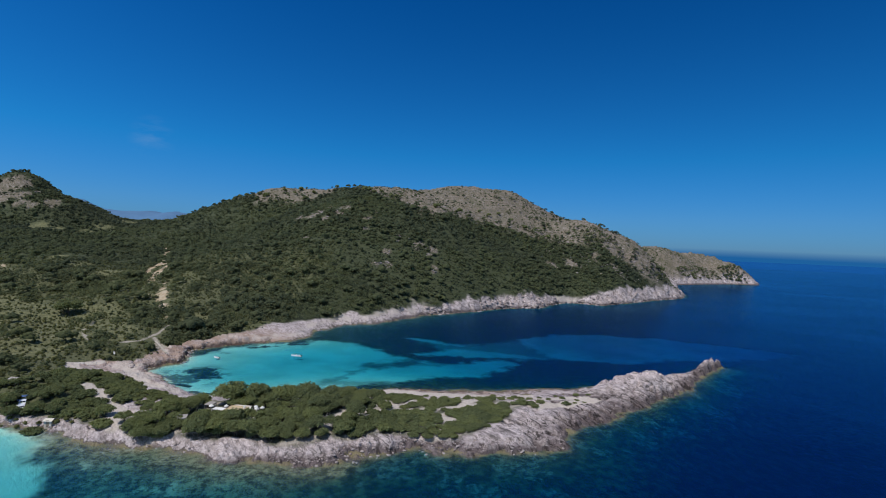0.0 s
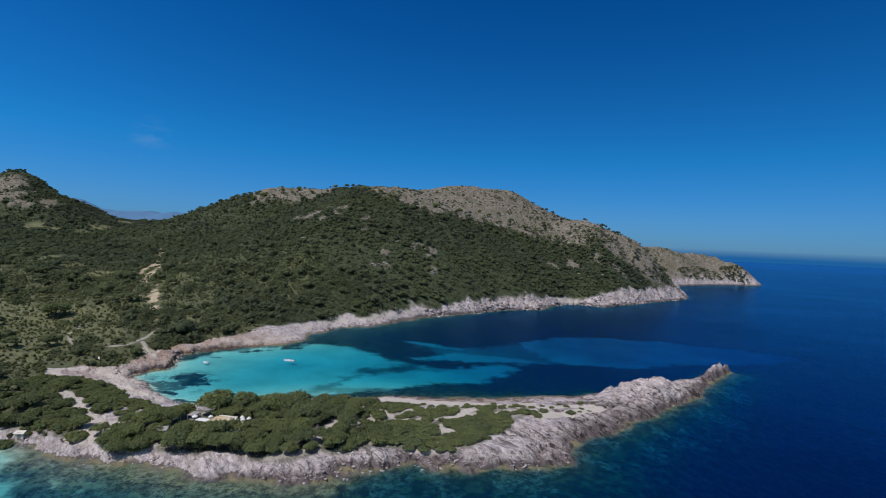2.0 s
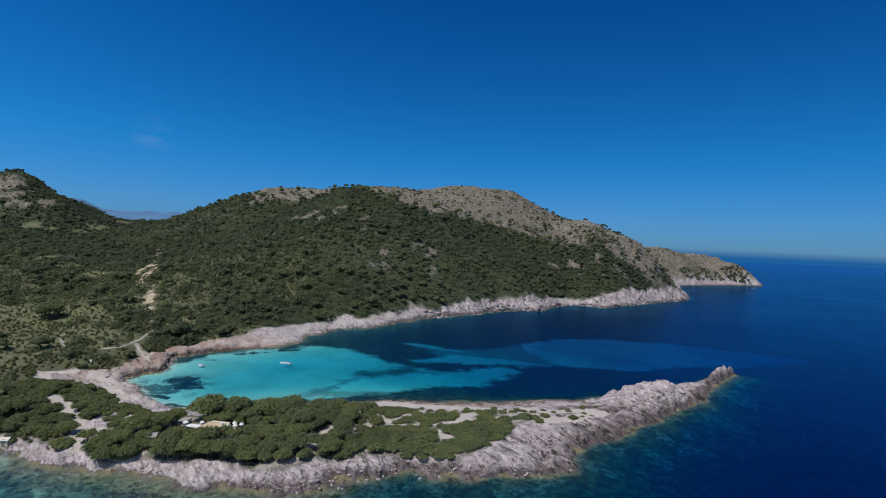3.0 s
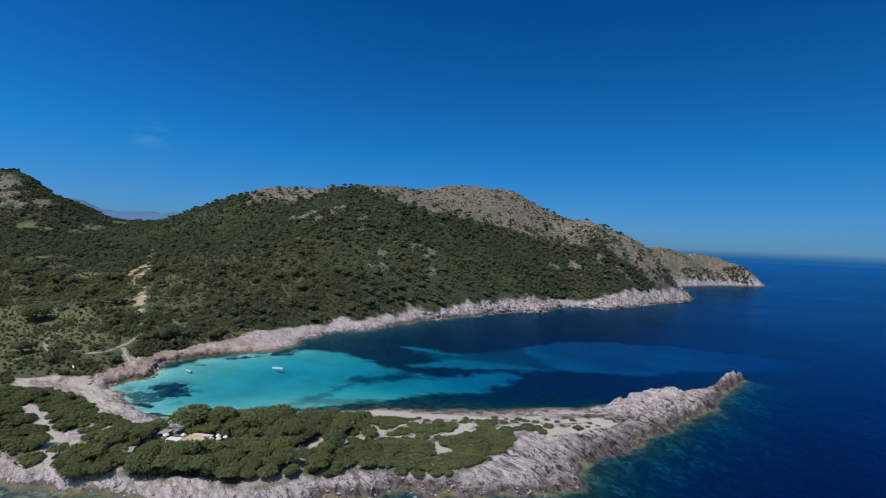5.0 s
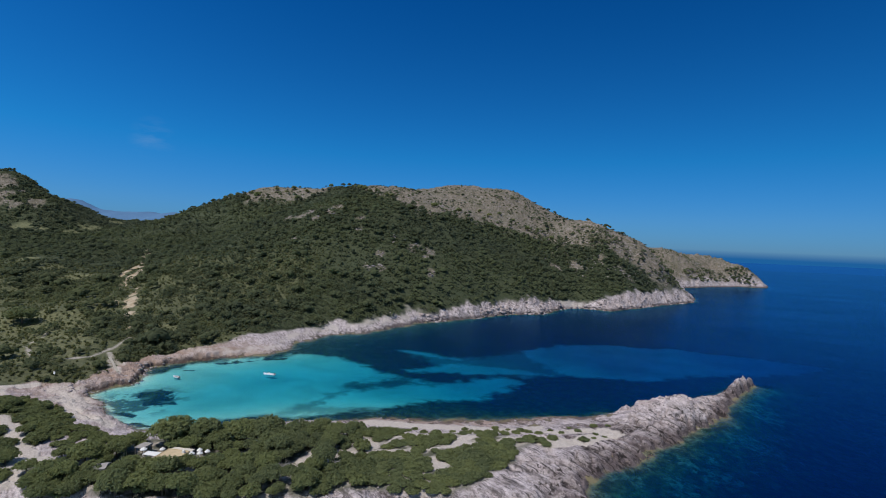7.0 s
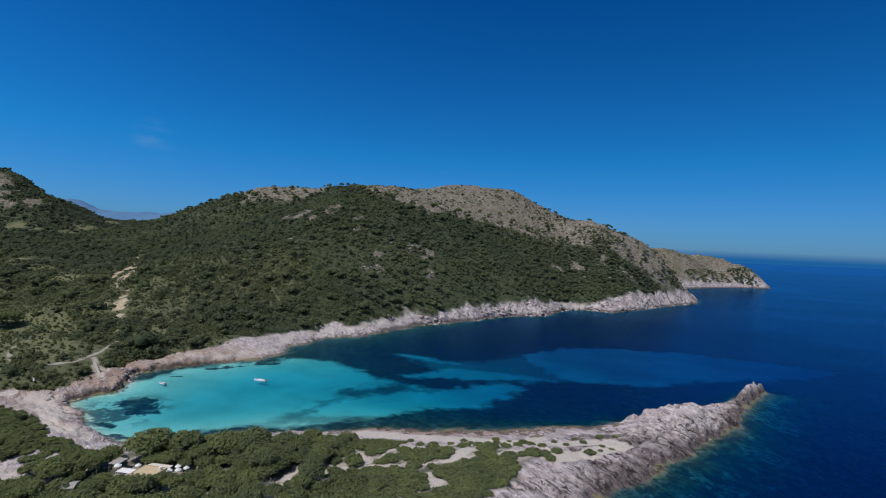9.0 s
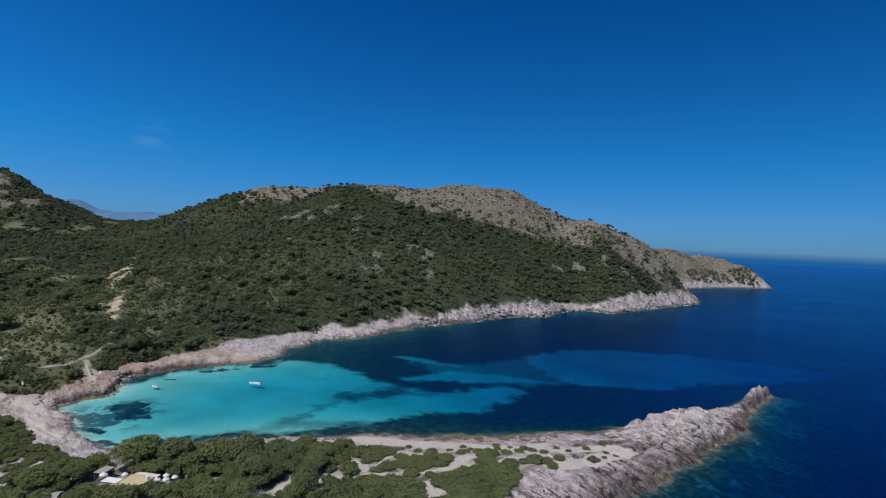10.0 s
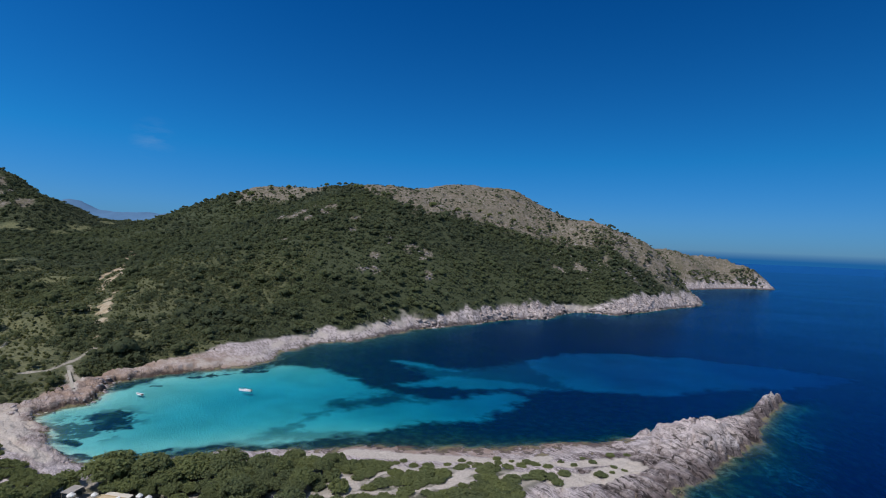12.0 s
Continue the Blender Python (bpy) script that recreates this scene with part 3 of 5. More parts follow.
def leaf_material(name, dark, light, tint, per_object):
    n = Nodes(name)
    if per_object:
        rnd = n.add("ShaderNodeObjectInfo").outputs["Random"]
    else:
        rnd = n.add("ShaderNodeNewGeometry").outputs["Random Per Island"]
    grain = n.noise(1.1, 6, 0.8)
    col = n.mix(n.ramp(grain, 0.35, 0.68), dark, light)
    col = n.mix(n.ramp(rnd, 0.2, 1.0, 0.0, 0.75), col, tint)
    col = n.mix(n.ramp(n.math("FRACT", n.math("MULTIPLY", rnd, 7.3)), 0.55, 1.0, 0.0, 0.5), col, dark)
    col = n.mix(n.ramp(n.noise(0.014, 4, 0.6), 0.40, 0.62, 0, 0.75), col, tint)
    if not per_object:
        col = n.mix(n.ramp(n.noise(0.009, 4, 0.6), 0.50, 0.66, 0, 0.6), col, tuple(c * k for c, k in zip(dark, (0.9, 0.92, 1.15))))
        col = n.mix(n.ramp(n.noise(0.17, 3, 0.7), 0.50, 0.64, 0, 0.55), col, dark)
    else:
        leaf = n.add("ShaderNodeNewGeometry").outputs["Random Per Island"]
        col = n.mix(n.ramp(leaf, 0.0, 0.35, 0.4, 0.0), col, dark)
        col = n.mix(n.ramp(leaf, 0.82, 1.0, 0.0, 0.5), col, tuple(c * 1.25 for c in light))
    bump = n.add("ShaderNodeBump", Strength=0.8, Distance=0.4)
    n.link(n.noise(3.5, 4, 0.8), bump.inputs["Height"])
    face = n.add("ShaderNodeBsdfDiffuse", Roughness=0.5)
    through_leaf = n.add("ShaderNodeBsdfTranslucent")
    for s in (face, through_leaf):
        n.link(col, s.inputs["Color"])
        n.link(bump.outputs[0], s.inputs["Normal"])
    both = n.add("ShaderNodeMixShader")
    both.inputs[0].default_value = 0.48
    n.link(face.outputs[0], both.inputs[1])
    n.link(through_leaf.outputs[0], both.inputs[2])
    n.link(both.outputs[0], n.out.inputs[0])
    return n.mat


def plain_material(name, colour, rough=0.6, var=0.25, scale=1.5, metal=0.0, spec=0.4):
    n = Nodes(name)
    dark = tuple(c * (1 - var) for c in colour)
    col = n.mix(n.ramp(n.noise(scale, 5, 0.7), 0.3, 0.7), dark, colour)
    return n.finish(col, rough, n.noise(scale * 6, 3), 0.2, 0.02, metal, spec)


GROUND, WATER = ground_material(), water_material()
PINE = leaf_material("pine_needles", (0.140, 0.166, 0.092), (0.272, 0.310, 0.150), (0.286, 0.316, 0.130), True)
WOODS = leaf_material("woodland_leaves", (0.094, 0.114, 0.070), (0.138, 0.163, 0.095), (0.154, 0.178, 0.088), False)
SCRUB = leaf_material("scrub_leaves", (0.120, 0.147, 0.080), (0.238, 0.274, 0.136), (0.248, 0.276, 0.112), True)
VALLEY = leaf_material("valley_leaves", (0.108, 0.129, 0.074), (0.168, 0.196, 0.106), (0.192, 0.214, 0.102), False)
BARK = plain_material("pine_bark", (0.16, 0.12, 0.09), 0.9, 0.5, 4)

# ---- ground and sea ----
v = spread((60, 105, 5), (105, 122, 1.2), (122, 262, 0.6), (262, 272, 1.0), (272, 460, 2.2), (460, 620, 2.6), (620, 1300, 7.0), (1300, 2600, 65))
u = np.concatenate([np.linspace(-6, -1.4, 30), np.linspace(-1.38, -0.7, 140, endpoint=False), np.linspace(-0.7, 0.6, 500, endpoint=False), np.linspace(0.6, 1.02, 80), np.linspace(1.05, 2.5, 12)])
V, U = np.meshgrid(v, u, indexing="ij")
X, Y = U * (V + 25), V.copy()
D = coast_distance(X, Y)
# the sea bed is raised to the depth at which it shows through the water at this low angle
Z = np.where(D > 0, land_height(X, Y, D), -0.25 * sea_depth(X, Y, D) - 0.1)
ground = tagged(new("ground", sheet("ground", X, Y, Z)), "limestone coast with wooded hills and sandy sea bed", "ground", kind="structure")
rock = rock_cover(X, Y, D)
bare = bare_cover(X, Y)
mask_attribute(ground.data, "rock", np.maximum(rock, step(7 - D, 0, 4)) * (1 - np.maximum(bare, step(X, 330, 420)) * step(D + (fractal(X, Y, 12, 48, 4) - 0.5) * 24, 10, 22)))
bare = np.maximum(bare, outcrop_cover(X, Y))
mask_attribute(ground.data, "bare", np.maximum(bare, step(X, 330, 420)))
mask_attribute(ground.data, "meadow", np.maximum(turf_cover(X, Y), 0.6 * step(470 - Y, 0, 60) * step(-X, 95, 110)))
litter = (0.12 + 0.55 * step(fractal(X, Y, 5, 131, 4, 0.65), 0.40, 0.56)) * step(X, -105, -90) * step(190 - Y, 0, 8) * step(green_cover(X, Y), -0.5, 1.5)
beach = 0.75 * step(12 - D + (fractal(X, Y, 9, 133, 4) - 0.5) * 14, -2, 3) * step(D, 1.0, 3.5) * step(fractal(X, Y, 6, 135, 4, 0.6), 0.36, 0.54) * step(-X, 0, 30) * step(Y + 14 * step(-X, 80, 95), 190, 205)
# the broken brown ledge west of the cove, and the grey slabs along the cove's far side
ledge_side = step(-X, 90, 100) * step(Y, 204, 212) * step(272 - Y, 0, 12)
slabs = step(X, -100, -85) * step(Y, 225, 245) * step(6.5 - D + (fractal(X, Y, 7, 139, 4, 0.65) - 0.5) * 12, -1.0, 1.5)
beach = beach * (1 - 0.85 * ledge_side) * (1 - 0.8 * slabs)
mask_attribute(ground.data, "track", np.maximum(np.maximum(track_cover(X, Y) * (1 - 0.35 * step(Y, 225, 240)), litter), beach))
exposed = np.maximum(step(159 + 0.62 * X - Y, -8, 12) * (0.65 + 0.45 * step(X, 15, 50)) + 0.9 * step(X, 122, 134) * step(300 - Y, 0, 20), 0.9 * step(Y, 330, 400))
exposed = exposed + 0.5 * ledge_side + 0.7 * step(X, 114, 126) * step(300 - Y, 0, 20)
mask_attribute(ground.data, "exposed", exposed)
mask_attribute(ground.data, "broken", np.maximum(np.maximum(exposed, 0.8 * slabs), 0.9 * step(-X, 93, 106) * step(Y, 202, 212) * step(268 - Y, 0, 10)))
mask_attribute(ground.data, "warm", 0.75 * step(7 - D + (fractal(X, Y, 5, 137, 4, 0.65) - 0.5) * 12, -1, 2) * step(X, -40, -15) * step(75 - X, 0, 25) * step(Y - 0.35 * X, 178, 186) * step(230 - Y, 0, 12) + (0.55 + 0.45 * step(Y, 208, 218)) * step(-X, 70, 92) * step(Y, 172, 186) * step(300 - Y, 0, 30))
mask_attribute(ground.data, "apron", np.maximum(0.75 * step(160 + 0.4 * np.maximum(X, 0) - Y, -8, 12) * step(-X, 10, 60) * step(34 + D, 0, 10) * step(fractal(X, Y, 9, 53, 5, 0.65), 0.36, 0.50), step(np.maximum(7 * step(160 + 0.4 * np.maximum(X, 0) - Y, -8, 12) * step(-X, 5, 40), 0.7) * (0.3 + 1.4 * fractal(X, Y, 11, 49, 5, 0.65)) + D, -1.2, 1.2)))
mask_attribute(ground.data, "gully", gully_cover(X, Y))
mask_attribute(ground.data, "sand", sand_cover(X, Y))
mask_attribute(ground.data, "stony", step(np.where(Y > 170 + 0.6 * X, 3.5, 9) - np.maximum(-D, 0) + 16 * step(-X, 30, 70) * step(150 - Y, 0, 20) + (fractal(X, Y, 12, 46, 5, 0.65) - 0.52) * 90 * step(170 + 0.6 * X - Y, 0, 40), -6, 6))
mask_attribute(ground.data, "shallows", step(-X, 35, 75) * step(160 - Y, 0, 20))
ground.data.materials.append(GROUND)

wx = spread((-4900, -400, 150), (-400, 400, 4.0), (400, 1000, 30), (1000, 4901, 130))
wy = spread((-4900, 60, 160), (60, 420, 3.6), (420, 1100, 12), (1100, 4901, 95))
WX, WY = np.meshgrid(wx, wy)
WD = inside_distance(COAST, WX, WY)
near = np.abs(WD) < 120
WD[near] = coast_distance(WX[near], WY[near])
water = tagged(new("water", sheet("water", WX, WY, np.zeros(WX.shape))), "clear turquoise sea with dark seagrass fields", "sea", kind="structure")
mask_attribute(water.data, "depth", np.where(WD > 0, 0.0, sea_depth(WX, WY, WD)))
water.data.materials.append(WATER)


def ground_at(x, y):
    """Ground height at single places, from the sheet itself."""
    x, y = np.atleast_1d(np.asarray(x, float)), np.atleast_1d(np.asarray(y, float))
    r = np.clip(np.searchsorted(v, y) - 1, 0, len(v) - 2)
    t = x / (y + 25)
    c = np.clip(np.searchsorted(u, t) - 1, 0, len(u) - 2)
    fr, fc = np.clip((y - v[r]) / (v[r + 1] - v[r]), 0, 1), np.clip((t - u[c]) / (u[c + 1] - u[c]), 0, 1)
    return (Z[r, c] * (1 - fr) * (1 - fc) + Z[r + 1, c] * fr * (1 - fc) + Z[r, c + 1] * (1 - fr) * fc + Z[r + 1, c + 1] * fr * fc)


# ---- trees ----
rng = np.random.default_rng(7)
_bm = bmesh.new()
bmesh.ops.create_icosphere(_bm, subdivisions=1, radius=1)
BLOB_V = np.array([w.co[:] for w in _bm.verts])
BLOB_F = np.array([[w.index for w in f.verts] for f in _bm.faces])
TOP_F = BLOB_F[BLOB_V[BLOB_F].mean(1)[:, 2] > -0.5]
_bm.free()


def clumps(places, radii, squash, wobble=0.25, faces=None):
    """Leafy clumps as arrays of places and faces."""
    vs, fs = [], []
    for k, (p, r) in enumerate(zip(places, radii)):
        q = BLOB_V * (1 + rng.uniform(-wobble, wobble, (len(BLOB_V), 1)))
        a = rng.uniform(0, 6.28)
        q = q @ np.array([[math.cos(a), -math.sin(a), 0], [math.sin(a), math.cos(a), 0], [0, 0, 1]])
        vs.append(q * r * np.array([1, 1, squash]) + p)
        fs.append((BLOB_F if faces is None else faces) + k * len(BLOB_V))
    return np.concatenate(vs), np.concatenate(fs)


def shards(places, outward, sizes):
    """Small sprays of leaves: bent quads that face outward and up."""
    places, n = np.asarray(places, float), len(places)
    normal = np.asarray(outward, float) + rng.normal(0, 0.8, (n, 3))
    normal /= np.linalg.norm(normal, axis=1, keepdims=True)
    side = np.cross(normal, rng.normal(0, 1, (n, 3)))
    side /= np.linalg.norm(side, axis=1, keepdims=True)
    up = np.cross(normal, side)
    sizes = np.asarray(sizes)[:, None]
    a, b = places - side * sizes, places + side * sizes
    c, d = places + up * sizes * 0.8 - normal * sizes * 0.3, places - up * sizes * 0.8 - normal * sizes * 0.3
    vs = np.stack([a, d, b, c], 1).reshape(-1, 3)
    k = np.arange(n)[:, None] * 4
    fs = np.stack([k + np.array([0, 1, 2]), k + np.array([0, 2, 3])], 1).reshape(-1, 3)
    return vs, fs


def dome(count, width, height, foot, lobes):
    """Places and outward ways over a lumpy crown."""
    which = rng.integers(len(lobes), size=count)
    centre, radius = np.array([q[:3] for q in lobes])[which], np.array([q[3] for q in lobes])[which]
    way = rng.normal(0, 1, (count, 3))
    way[:, 2] = np.abs(way[:, 2]) * 1.1 - 0.35
    way /= np.linalg.norm(way, axis=1, keepdims=True)
    at = centre + way * radius[:, None] * np.array([1, 1, 0.72]) * rng.uniform(0.84, 1.2, (count, 1))
    return at, way + np.array([0, 0, 0.9])


def lobed(count, width, height, foot, small=0.16, large=0.24):
    """Lobes that make up a crown: middle and radius."""
    out = [(0, 0, height * 0.62, width * 0.3)]
    for k in range(count):
        a, r = 2.4 * k + rng.uniform(-0.4, 0.4), rng.uniform(0.5, 0.78)
        size = width * rng.uniform(small, large)
        out.append((math.cos(a) * (width / 2 - size) * r * 1.25, math.sin(a) * (width / 2 - size) * r * 1.25, foot + (height - foot) * (0.75 - 0.5 * r * r) + rng.uniform(-0.3, 0.3), size))
    return out


def tube(points, radii, sides=6):
    """A tapered limb."""
    points = [Vector(p) for p in points]
    vs, fs = [], []
    for k, (p, r) in enumerate(zip(points, radii)):
        way = (points[min(k + 1, len(points) - 1)] - points[max(k - 1, 0)]).normalized()
        side = way.orthogonal().normalized()
        up = way.cross(side)
        for s in range(sides):
            a = 6.2832 * s / sides
            vs.append(p + r * (math.cos(a) * side + math.sin(a) * up))
    for k in range(len(points) - 1):
        for s in range(sides):
            fs.append((k * sides + s, k * sides + (s + 1) % sides, (k + 1) * sides + (s + 1) % sides, (k + 1) * sides + s))
    return np.array([w[:] for w in vs]), np.array(fs)


def join(pieces):
    vs, fs, n = [], [], 0
    for a, f in pieces:
        vs.append(a)
        fs.append(f + n)
        n += len(a)
    return np.concatenate(vs), np.concatenate(fs)


def pine_kind(height, width, count):
    """Trunk and crown meshes of one wind-shaped pine."""
    lean = rng.uniform(-0.5, 0.5, 2)
    top = np.array([lean[0], lean[1], height * 0.72])
    limbs = [tube([(0, 0, -0.4), (lean[0] * 0.2, lean[1] * 0.2, height * 0.35), top], [0.22, 0.16, 0.07])]
    for k in range(5):
        a = 1.2566 * k + rng.uniform(-0.4, 0.4)
        reach = width * rng.uniform(0.26, 0.4)
        start = top * rng.uniform(0.45, 0.8)
        limbs.append(tube([start, start + np.array([math.cos(a) * reach * 0.5, math.sin(a) * reach * 0.5, height * 0.12]),
                           start + np.array([math.cos(a) * reach, math.sin(a) * reach, height * 0.2])], [0.09, 0.06, 0.03], 5))
    trunk = mesh_from("pine_trunk", *join(limbs), True)
    lobes = lobed(15, width, height, height * 0.06, 0.14, 0.22)
    core = clumps([q[:3] for q in lobes], [q[3] * 0.62 for q in lobes], 0.72, 0.2)
    at, way = dome(count, width, height, height * 0.04, lobes)
    crown = mesh_from("pine_crown", *join([core, shards(at, way, rng.uniform(0.16, 0.40, count))]))
    trunk.materials.append(BARK)
    crown.materials.append(PINE)
    return trunk, crown


def shrub_kind(height, width, count):
    lobes = lobed(11, width, height, 0.2, 0.13, 0.20)
    core = clumps([q[:3] for q in lobes], [q[3] * 0.62 for q in lobes], 0.72, 0.2)
    at, way = dome(count, width, height, 0.2, lobes)
    crown = mesh_from("shrub_leaves", *join([core, shards(at, way, rng.uniform(0.18, 0.40, count))]))
    crown.materials.append(SCRUB)
    stems = [tube([(0, 0, -0.3), (rng.uniform(-0.3, 0.3), rng.uniform(-0.3, 0.3), height * 0.3), (rng.uniform(-0.8, 0.8), rng.uniform(-0.8, 0.8), height * 0.6)], [0.06, 0.05, 0.02], 5) for _ in range(4)]
    stem = mesh_from("shrub_stems", *join(stems), True)
    stem.materials.append(BARK)
    return stem, crown


def plant(name, kind, x, y, size, label, category, group, squat=1.0):
    base = tagged(new(name), label, category, group)
    base.empty_display_size = 0.5
    base.matrix_world = Matrix.LocRotScale((x, y, float(ground_at(x, y)[0]) - 0.1), Euler((0, 0, rng.uniform(0, 6.28))), (size, size, size * squat * rng.uniform(0.9, 1.1)))
    for part_name, mesh in zip(("trunk", "crown") if category == "tree" else ("stems", "leaves"), kind):
        o = new(part_name, mesh)
        o.parent = base
    return base


def scatter(x0, x1, y0, y1, gap, tries):
    """Places no nearer to one another than the gap."""
    grid, out = {}, []
    for x, y in zip(rng.uniform(x0, x1, tries), rng.uniform(y0, y1, tries)):
        i, j = int(x // gap), int(y // gap)
        if all((x - a) ** 2 + (y - b) ** 2 > gap * gap for di in (-1, 0, 1) for dj in (-1, 0, 1) for a, b in grid.get((i + di, j + dj), ())):
            grid.setdefault((i, j), []).append((x, y))
            out.append((x, y))
    return np.array(out)


PINES = [pine_kind(h, w, 1500) for h, w in ((5.2, 7.0), (5.8, 8.0), (4.6, 6.6), (6.4, 7.4), (5.0, 8.4), (4.2, 5.6))]
SHRUBS = [shrub_kind(h, w, 600) for h, w in ((1.1, 4.6), (1.5, 5.2), (1.0, 4.0), (1.7, 4.4))]


def open_ground(x, y):
    """True where no house or track keeps the trees away."""
    free = track_cover(x, y) < 0.35
    return free & ~((np.abs(x + 66.0) < 8.5) & (np.abs(y - 150.5) < 3.6))


def clearing(x, y, cover, reaches):
    """The most of a cover that lies just uphill, seaward slopes being kept open."""
    far = np.hypot(x, y)
    return np.max([cover(x + x / far * k, y + y / far * k) for k in reaches], axis=0)


def off_track(x, y):
    """True where a shrub would not hide the track."""
    return bool(clearing(np.array(x), np.array(y), track_cover, (-1.0, 0.0, 1.5, 2.6)) < 0.5)


def spit_spots(x0, x1, gap, tries, opening):
    spots = scatter(x0, x1, 128, 182, gap, tries)
    sx, sy = spots[:, 0], spots[:, 1]
    keep = (inside_distance(SPIT_GREEN, sx, sy) > 0.2) & (green_cover(sx, sy) > 0.2) & open_ground(sx, sy) & (clearing(sx, sy, track_cover, (-0.8, 1.4)) < 0.6) & (fractal(sx, sy, 9, 141, 3) > opening)
    return spots[keep]


for x, y in spit_spots(-100, -14, 2.9, 9000, 0.28):
    tall = step(-x, 14, 34) * (0.4 + 0.6 * value_noise(np.array(x / 11), np.array(y / 11), 5)) > 0.30
    if tall:
        plant("pine_tree", PINES[rng.integers(6)], x, y, rng.uniform(0.45, 1.0), "dark green wind-shaped pine on the rocky spit", "tree", "pines on the spit")
    else:
        plant("shrub", SHRUBS[rng.integers(4)], x, y, rng.uniform(0.8, 1.2), "low rounded evergreen shrub on the rocky spit", "shrub", "shrubs on the spit")
for x, y in spit_spots(-14, 36, 2.1, 8000, 0.27):
    plant("shrub", SHRUBS[rng.integers(4)], x, y, rng.uniform(0.7, 1.25), "bright green wind-clipped shrub in a dense mat", "shrub", "shrubs on the spit", 0.62)
for x, y, s, k in ((-66.5, 145.4, 0.75, 2), (-61.5, 145.2, 0.7, 5), (-57.5, 146.4, 0.8, 0), (-68.5, 160.5, 1.55, 1), (-60.5, 162.5, 1.25, 3), (-52, 166, 1.25, 4), (-45, 168, 1.25, 1), (-66, 168, 0.9, 5), (-51.5, 148.5, 0.8, 0), (-49, 152.5, 0.75, 2), (-54, 145.8, 0.7, 3), (-46, 150, 0.8, 5), (-70.5, 146.2, 0.7, 0), (-63.6, 146.3, 0.62, 3), (-59.6, 147.2, 0.66, 2), (-66.8, 146.9, 0.55, 4)):
    plant("pine_tree", PINES[k], x, y, s, "round-topped pine beside the beach bar", "tree", "pines on the spit")
for x, y, s, k in ((-77, 136.5, 0.55, 5), (-66, 137, 0.6, 2), (-61, 136.2, 0.56, 0), (-56, 136, 0.72, 3), (-51.5, 136, 0.66, 5), (-46.5, 135.2, 0.74, 1), (-42, 135.6, 0.62, 2), (-37.5, 136.2, 0.7, 0), (-33, 137.6, 0.6, 5),
                   (-43, 139, 0.7, 4), (-48, 139.5, 0.66, 2), (-37, 140, 0.66, 3), (-28, 140, 0.55, 2), (-24, 139.5, 0.5, 5)):
    plant("pine_tree", PINES[k], x, y, s, "wind-shaped pine at the seaward edge of the trees", "tree", "pines on the spit")
SCRUB_SPOTS = [(-100, 161, 0.9), (-96, 157, 1.0), (-92, 155, 1.0), (-87, 153, 1.1), (-95, 160, 0.9), (-90, 158, 1.0), (-85, 156, 0.9), (-87, 161, 0.9), (-96, 163, 0.8),
               (-6, 182, 0.6), (-1, 179.5, 0.7), (3, 179.5, 0.7), (8, 182, 0.6), (22, 185, 0.5), (19, 182, 0.7), (28, 183, 0.8), (32, 184, 0.7), (24, 180, 0.8), (2, 181.5, 0.5), (12, 179.5, 0.8),
               (16, 181, 0.8), (-8, 180, 0.7), (-4, 184, 0.5), (26, 187, 0.4), (14, 184, 0.5), (35, 181, 0.7), (23, 172, 0.7), (34, 174, 0.8), (61, 194, 0.5), (64, 193.5, 0.4), (77, 206, 0.5), (47, 191, 0.4)]
for x, y, s in SCRUB_SPOTS:
    plant("shrub", SHRUBS[rng.integers(4)], x, y, s, "low mat of green scrub on pale ground", "shrub", "shrubs on the spit", 0.6)
# the dense scrub west of the spit
spots = scatter(-142, -94, 134, 192, 3.3, 5000)
keep = (inside_distance(WEST_GREEN, spots[:, 0], spots[:, 1]) > 0.8) & (green_cover(spots[:, 0], spots[:, 1]) > 0.3) & open_ground(spots[:, 0], spots[:, 1]) & (clearing(spots[:, 0], spots[:, 1], track_cover, (-0.8, 1.3, 2.2)) < 0.5)
for x, y in spots[keep]:
    if value_noise(np.array(x / 10), np.array(y / 10), 9) > 0.56 + 0.012 * (y - 160):
        plant("pine_tree", PINES[rng.integers(6)], x, y, rng.uniform(0.5, 0.85), "dark green pine in dense coastal scrub", "tree", "pines west of the spit")
    else:
        plant("shrub", SHRUBS[rng.integers(4)], x, y, rng.uniform(0.8, 1.35), "broad evergreen shrub in dense coastal scrub", "shrub", "shrubs west of the spit", 0.8)
for x, y in ((-132, 189), (-125, 186), (-118, 183), (-111, 179), (-122, 179), (-115, 176), (-108, 172), (-101, 168), (-97, 168), (-112, 169), (-127, 181), (-92, 165), (-117, 180), (-119, 171), (-88, 163), (-100, 165), (-95, 164)):
    for k in range(2):
        sx, sy = x + rng.uniform(-2.2, 2.2), y + rng.uniform(-1.2, 1.2)
        if not off_track(sx, sy):
            continue
        plant("shrub", SHRUBS[rng.integers(4)], sx, sy, rng.uniform(0.6, 0.95), "low green scrub at the edge of the beach", "shrub", "shrubs west of the spit", 0.75)
